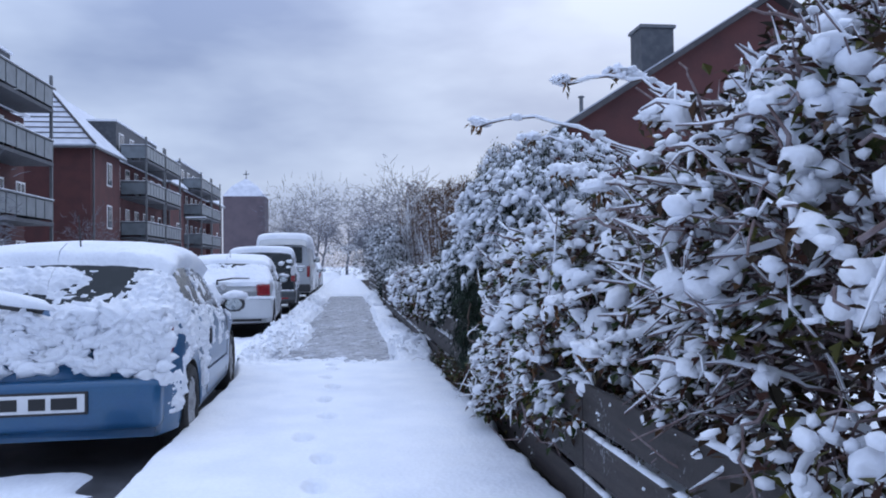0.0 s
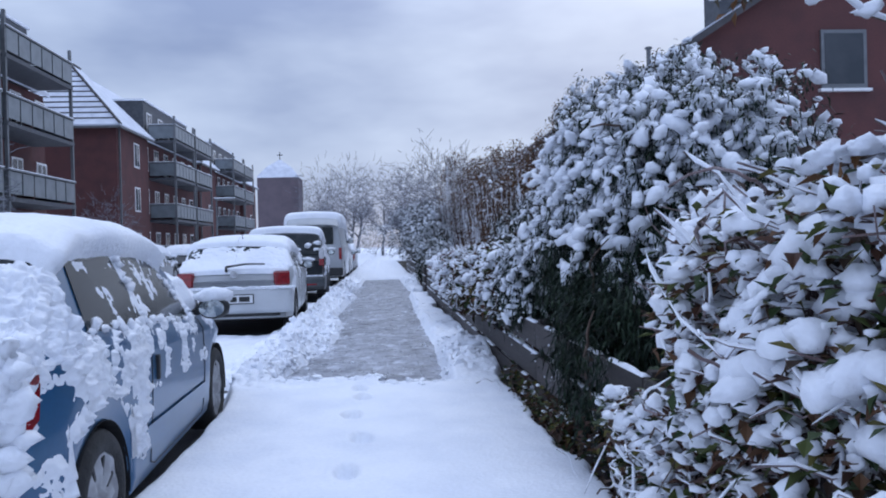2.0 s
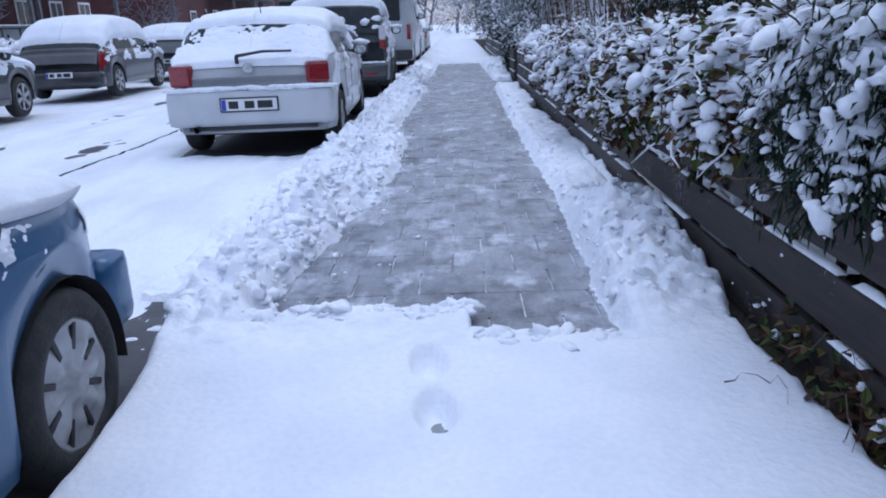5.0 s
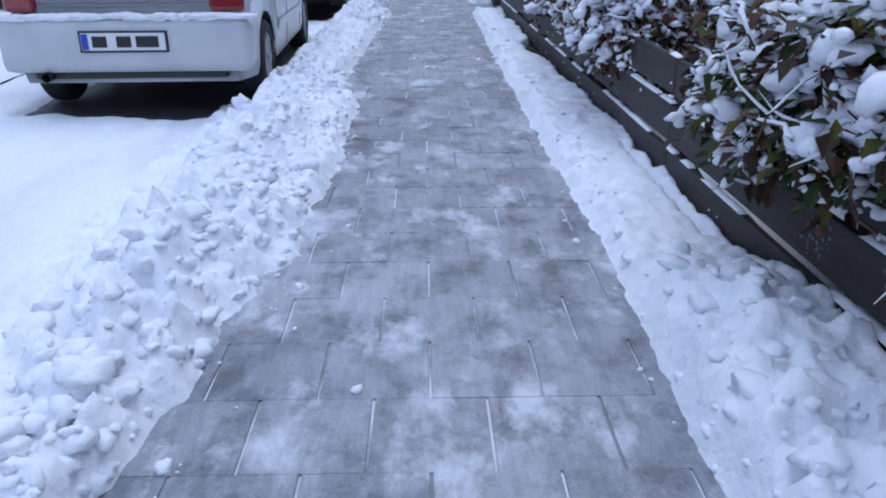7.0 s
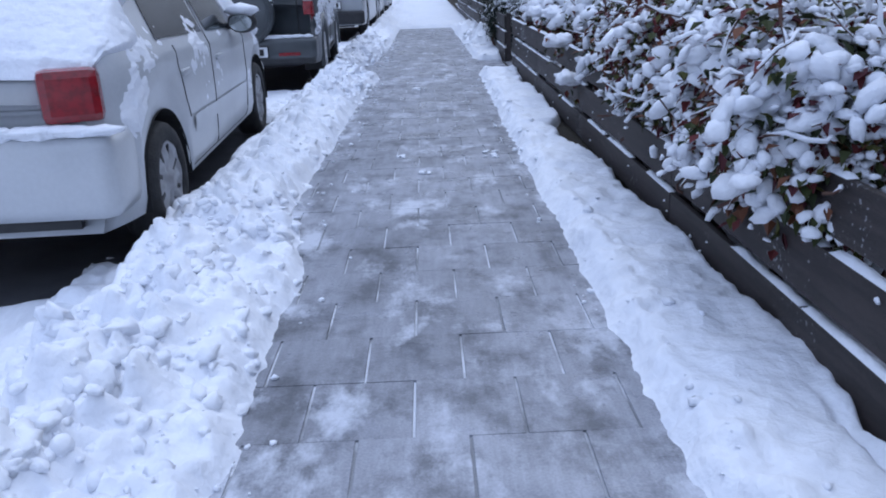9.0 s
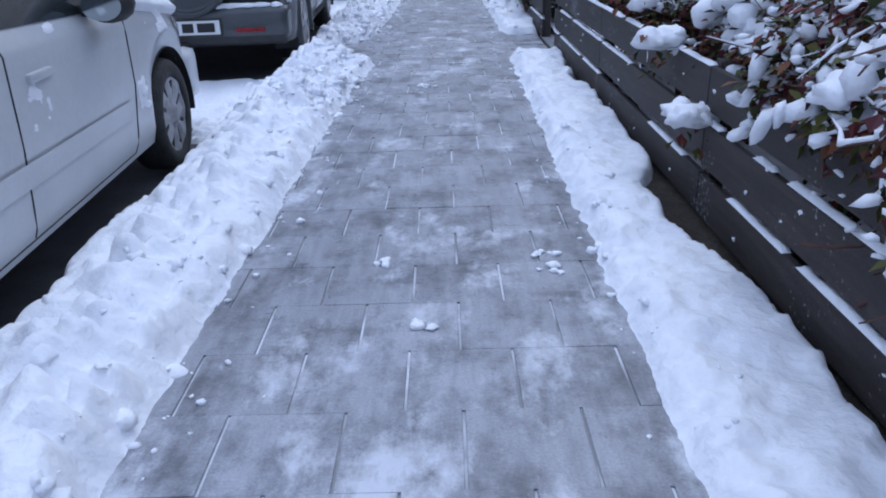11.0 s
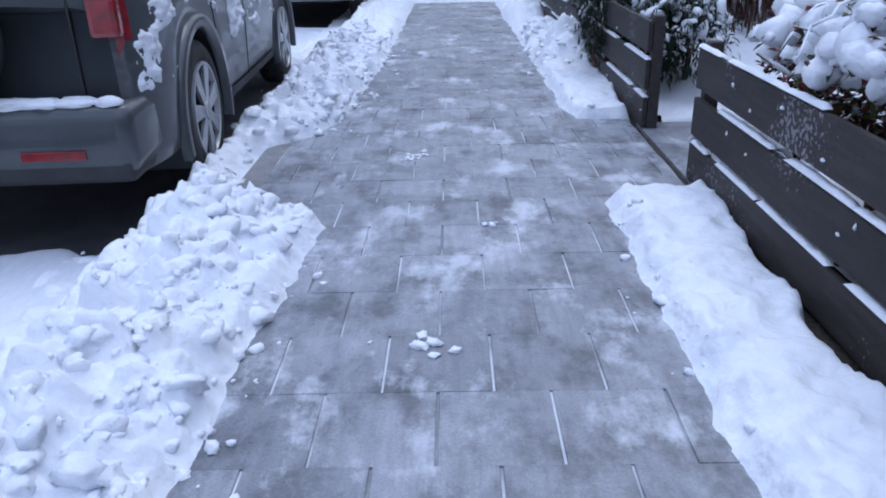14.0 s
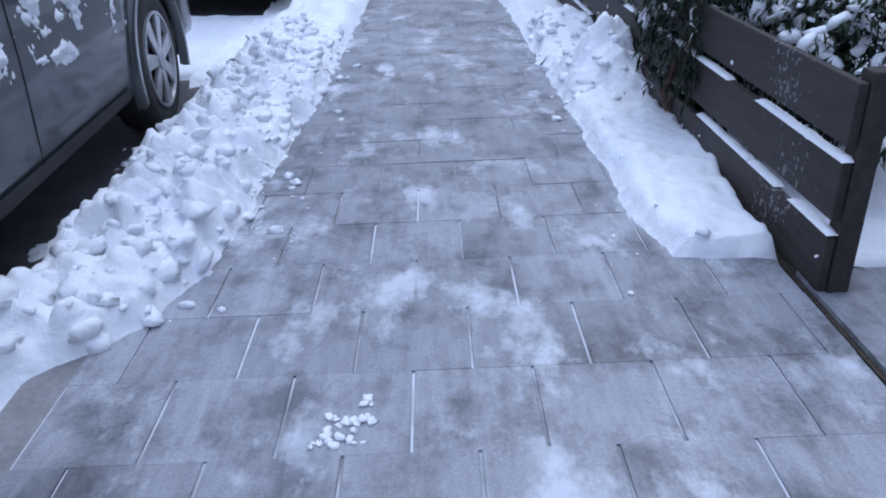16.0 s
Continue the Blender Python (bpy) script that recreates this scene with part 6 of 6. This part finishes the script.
def hip_block(y0, y1, x1=-15.0):
    """Brick end block with hipped roof."""
    h = thing("brick_house", "red brick apartment house with snowy hipped roof across the street", "house", "apartment row")
    x0, eave, ridge = x1 - 8.4, 8.4, 12.9
    bm = boxed(x0, x1, y0, y1, -0.15, eave)
    part("wall", bm, BRICK_FAR, h, "red brick wall")
    a, b, xm = 0.35, 0.35, (x0 + x1) / 2
    ze = eave - 0.1
    A, B, C, D = (x0 - a, y0 - b, ze), (x1 + a, y0 - b, ze), (x1 + a, y1 + b, ze), (x0 - a, y1 + b, ze)
    R0, R1 = (xm, y0 + 4.2, ridge), (xm, y1 + b, ridge)
    for nm, q in (("roof", [A, B, R0]), ("roof", [B, C, R1, R0]), ("roof", [D, A, R0, R1])):
        roof_slab(nm, list(q), 0.18, ROOF_SNOW, h, "snowy hipped roof slope")
    part("gutter", boxed(x1 + 0.3, x1 + 0.42, y0 - 0.35, y1, ze - 0.05, ze + 0.07), STEEL, h)
    part("gutter", boxed(x0, x1 + 0.42, y0 - 0.47, y0 - 0.35, ze - 0.05, ze + 0.07), STEEL, h)
    part("downpipe", boxed(x1 + 0.01, x1 + 0.1, y0 + 0.25, y0 + 0.34, 0, ze), STEEL, h)
    s = Soup()
    for i in range(11):
        f = (i + 1) / 12
        p = [np.array(A) * (1 - f) + np.array(R0) * f, np.array(B) * (1 - f) + np.array(R0) * f]
        s.tube([p[0] + (0, 0, 0.2), (p[0] + p[1]) / 2 + (0, 0, 0.2), p[1] + (0, 0, 0.2)], 0.045, 0.045, 4)
    s.tube([np.array(B) + (0, 0, 0.2), (np.array(B) + np.array(R0)) / 2 + (0, 0, 0.2), np.array(R0) + (0, 0, 0.22)], 0.1, 0.1, 4)
    s.tube([np.array(R0) + (0, 0, 0.2), (np.array(R0) + np.array(R1)) / 2 + (0, 0, 0.22), np.array(R1) + (0, 0, 0.2)], 0.1, 0.1, 4)
    s.make("ridge_tile", TILE, h, "dark tile edges showing through snow")
    for z in (1.6, 4.4, 7.1):
        window(h, x1, (y0 + y1) / 2 + 0.6, z, 1.0, 1.5)
    return h


def balcony_block(y0, y1, x1=-15.0):
    h = thing("balcony_house", "brick apartment house with stacked grey balconies and roof storey", "house", "apartment row")
    x0 = x1 - 11.0
    part("wall", boxed(x0, x1 - 0.4, y0, y1, -0.15, 8.4), BRICK_FAR, h, "red brick wall")
    xm = (x0 + x1) / 2
    roof_slab("roof", [(x1 - 0.1, y0, 8.35), (x1 - 0.1, y1, 8.35), (xm, y1, 13.4), (xm, y0, 13.4)], 0.18, ROOF_SNOW, h, "snowy roof slope")
    roof_slab("roof", [(x0 - 0.3, y0, 8.35), (xm, y0, 13.4), (xm, y1, 13.4), (x0 - 0.3, y1, 8.35)], 0.18, ROOF_SNOW, h)
    a, b = y0 + 1.2, y1 - 1.0
    d = part("dormer", boxed(x1 - 4.5, x1 - 0.6, a, b, 8.4, 11.2), SLATE, h, "grey clad roof storey")
    part("dormer_snow", boxed(x1 - 4.6, x1 - 0.5, a - 0.1, b + 0.1, 11.2, 11.32), SNOW, d)
    for y in np.arange(a + 1.2, b - 0.5, 2.6):
        window(h, x1 - 0.6, y, 9.6, 1.1, 1.9)
    m = (a + b) / 2
    for z in (0.5, 3.3, 6.1, 8.6):
        for p, q in ((a + 0.2, m - 0.2), (m + 0.2, b - 0.2)):
            balcony(h, x1 - 0.4, x1 + 1.4, p, q, z)
    for y in (a + 0.25, m - 0.25, m + 0.25, b - 0.25):
        part("post", boxed(x1 + 1.25, x1 + 1.37, y - 0.06, y + 0.06, 0, 10.2), STEEL, h)
    for z in (1.7, 4.5, 7.3):
        for y in np.arange(y0 + 0.8, y1 - 0.4, 2.3):
            window(h, x1 - 0.4, y, z, 1.0, 1.6)
    return h


balcony_block(23.5, 38.5)
hip_block(46.9, 52.6)
balcony_block(52.7, 66.0)
hip_block(66.2, 72.5)
balcony_block(72.6, 86.0)
hip_block(86.2, 94.0)


def tower():
    t = thing("brick_tower", "square brick church tower with snowy pyramid roof, wall painted hazy", "tower", "", (-15.6, 121.6, 0))
    w, z = 3.08, 12.0
    # grey-brown wall colour has the distance haze painted in
    part("wall", boxed(-w, w, -w, w, -0.2, z), material("haze_tinted_brick", (0.16, 0.125, 0.14), 0.9, second=(0.13, 0.105, 0.12), scale=0.8), t, "brick wall with distance haze in its colour")
    e = w + 0.15
    v = [(-e, -e, z), (e, -e, z), (e, e, z), (-e, e, z), (-1.9, -1.9, z + 1.7), (1.9, -1.9, z + 1.7), (1.9, 1.9, z + 1.7), (-1.9, 1.9, z + 1.7), (0, 0, z + 3.1)]
    raw("roof", v, [(3, 2, 1, 0), (0, 1, 5, 4), (1, 2, 6, 5), (2, 3, 7, 6), (3, 0, 4, 7), (4, 5, 8), (5, 6, 8), (6, 7, 8), (7, 4, 8)], ROOF_SNOW, t, "snowy pyramid roof")
    c = bmesh.new()
    box(c, -0.06, 0.06, -0.06, 0.06, z + 2.9, z + 4.3)
    box(c, -0.45, 0.45, -0.06, 0.06, z + 3.7, z + 3.84)
    part("cross", c, STEEL, t)


tower()


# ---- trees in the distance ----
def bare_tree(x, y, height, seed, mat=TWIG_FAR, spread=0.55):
    rnd = np.random.default_rng(seed)
    t = thing("bare_tree", "leafless frosted tree with haze painted into its grey twigs", "tree", "distant trees", (x, y, -0.15))
    s, fine = Soup(), Soup()

    def grow(p, d, l, r, depth):
        n = 4
        pts = [p]
        for i in range(n):
            d = d + rnd.normal(size=3) * 0.12
            d = d / np.linalg.norm(d)
            pts.append(pts[-1] + d * l / n)
        (s if depth < 2 else fine).tube(pts, r, r * 0.65, 5 if depth < 2 else 3)
        if depth >= 4:
            return
        for k in range(3 if depth else 5):
            a = d + rnd.normal(size=3) * spread
            a[2] = abs(a[2]) * 0.8 + 0.15
            grow(pts[-1 - (k % 2)], a / np.linalg.norm(a), l * rnd.uniform(0.6, 0.8), r * 0.55, depth + 1)

    grow(np.zeros(3), np.array([0, 0, 1.0]), height * 0.28, height * 0.02, 0)
    for i in range(500):
        d = rnd.normal(size=3)
        d /= np.linalg.norm(d)
        p = d * rnd.uniform(0.3, 1.0) ** 0.4 * np.array([0.3, 0.3, 0.31]) * height + np.array([0, 0, 0.66 * height])
        p = p * (1 + 0.12 * rnd.normal())
        e = d + rnd.normal(size=3) * 0.6
        l = height * rnd.uniform(0.03, 0.07)
        fine.tube([p, p + e * l * 0.5, p + e * l + rnd.normal(size=3) * l * 0.2], height * 0.0028, height * 0.0014, 3)
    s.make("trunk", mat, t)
    fine.make("crown", mat, t, "frosted bare crown, paled by painted haze")


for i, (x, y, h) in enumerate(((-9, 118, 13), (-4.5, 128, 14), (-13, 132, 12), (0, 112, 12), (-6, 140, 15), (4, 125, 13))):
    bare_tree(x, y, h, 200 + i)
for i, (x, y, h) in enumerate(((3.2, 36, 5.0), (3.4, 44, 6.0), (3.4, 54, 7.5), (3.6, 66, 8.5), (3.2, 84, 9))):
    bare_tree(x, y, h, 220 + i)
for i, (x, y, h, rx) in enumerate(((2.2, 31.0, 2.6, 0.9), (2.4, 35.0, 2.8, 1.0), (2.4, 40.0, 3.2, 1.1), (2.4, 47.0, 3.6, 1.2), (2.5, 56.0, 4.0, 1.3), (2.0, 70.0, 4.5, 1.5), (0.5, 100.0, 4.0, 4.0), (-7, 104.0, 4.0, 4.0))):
    shrub("garden_shrub", "snowy shrub by the far fence, haze painted into its leaf colours", "bush", (x, y), (rx, 2.6), -0.1, h, 420, LEAF_HAZE, (0.16, 0.05), 8, (0.12, 0.08, 0.05), 60, seed=140 + i, inner=500, branch_r=0.02, ico_level=ICO1)
for i, (y, l) in enumerate(((24, 11), (36, 10), (47, 12), (62, 14))):
    shrub("front_hedge", "low snow-covered hedge in front of the apartment houses", "hedge", (-11.2, y), (0.7, l / 2), -0.1, 1.1, 520, LEAF_DARK, (0.16, 0.05), 6, (0.14, 0.14, 0.08), 20, seed=160 + i, inner=400, front=0.0, ico_level=ICO1)


def street_lamp(x, y, h):
    t = thing("street_lamp", "slim grey street lamp with flat arm beside the street", "street lamp", "", (x, y, -0.16))
    s = Soup()
    s.tube([(0, 0, 0), (0, 0, h * 0.5), (0, 0, h)], 0.06, 0.04, 10)
    s.make("pole", STEEL, t)
    part("base_plate", boxed(-0.12, 0.12, -0.12, 0.12, 0.0, 0.03, 0.005), STEEL, t)
    hd = part("head", boxed(-0.1, 1.0, -0.12, 0.12, h, h + 0.09, 0.02), STEEL, t, "flat grey lamp head")
    part("head_snow", boxed(-0.1, 1.0, -0.12, 0.12, h + 0.092, h + 0.15, 0.02), SNOW, hd)
    part("lens", boxed(0.3, 0.95, -0.09, 0.09, h - 0.012, h - 0.002), CLEAR_LENS, hd)


street_lamp(-8.9, 44.0, 4.0)
bare_tree(-9.2, 19.6, 3.6, 260)
bare_tree(-10.0, 31.0, 3.2, 261)

# ---- snow clods ----
def clods():
    s = Soup()
    rnd = np.random.default_rng(9)
    for i in range(850):
        y = rnd.uniform(8.2, 24)
        if 18.95 < y < 20.3:
            continue
        left = rnd.random() < 0.72
        x = rnd.normal(-0.78, 0.14) if left else rnd.normal(0.56, 0.07)
        z = float(snow_height(np.array(x), np.array(y)))
        r = 0.004 + 0.017 * rnd.random() ** 3
        if 13.8 < y < 16.8 and left and r > 0.018:
            continue
        s.lump((x, y, max(z, 0.0) + r * 0.25), (r * rnd.uniform(0.8, 1.5), r * rnd.uniform(0.8, 1.4), r * 0.75), 0.5, ICO1 if r < 0.018 else ICO2, rnd.uniform(0, 6))
    for x, y, r in ((0.32, 15.0, 0.028), (0.35, 14.87, 0.034), (-0.12, 14.5, 0.03), (-0.22, 14.95, 0.025), (-0.24, 19.92, 0.022), (-0.29, 19.87, 0.014), (-0.26, 19.8, 0.018), (-0.25, 19.86, 0.02), (-0.34, 19.79, 0.012), (-0.31, 19.82, 0.02), (-0.15, 18.0, 0.035), (0.05, 18.9, 0.02)):
        for k in range(6):
            e = r * rnd.uniform(0.25, 0.6)
            s.lump((x + rnd.normal() * r * 0.7, y + rnd.normal() * r * 0.9, e * 0.35), (e, e * 1.3, e * 0.55), 0.5, ICO2, rnd.uniform(0, 6))
    # half-buried chunks that make up the shovelled banks
    xs, ys = [], []
    while len(xs) < 2900:
        y = rnd.uniform(8.3, 24)
        left = rnd.random() < 0.8
        x = rnd.normal(-0.93, 0.17) if left else rnd.normal(0.68, 0.14)
        if left and 13.6 < y < 16.9 and rnd.random() < 0.9:
            continue
        if not left and not (8.3 < y < 10.3 or 22.0 < y < 24):
            continue
        xs.append(x)
        ys.append(y)
    for i in range(420):
        x = rnd.uniform(-0.85, 0.45)
        xs.append(x)
        ys.append((8.13 if x > -0.06 else 8.40) + rnd.normal() * 0.05)
    xs, ys = np.array(xs), np.array(ys)
    zs, bs = snow_height(xs, ys), bare(xs, ys)
    for x, y, z, b in zip(xs, ys, zs, bs):
        if b > (0.02 if y < 8.5 else -0.02) or z < -0.04 or x < -1.24 or x > 0.92:
            continue
        r = 0.010 + 0.027 * rnd.random() ** 1.8
        s.lump((x, y, z - r * 0.42), (r * rnd.uniform(0.8, 1.7), r * rnd.uniform(0.8, 1.7), r * 0.75), 0.45, ICO2, rnd.uniform(0, 6), rnd.normal() * 0.4)
    tagged(s.make("snow_clods", SNOW_LUMPY, None), "loose clods of shovelled snow on the pavement edge", "snow", kind="stuff")


clods()

# ---- kerb stones and slabs ----
kerb = bpy.data.meshes.new("kerb_stone")
kb = boxed(-0.06, 0.06, -0.496, 0.496, -0.2, 0.0, 0.01)
kb.to_mesh(kerb)
kb.free()
kerb.materials.append(KERB)
for i in range(60):
    ob = new("kerb_stone", kerb)
    ob.parent = pavement
    ob.matrix_basis = pose(-1.03, -5 + i, -0.003)
lay_slabs()
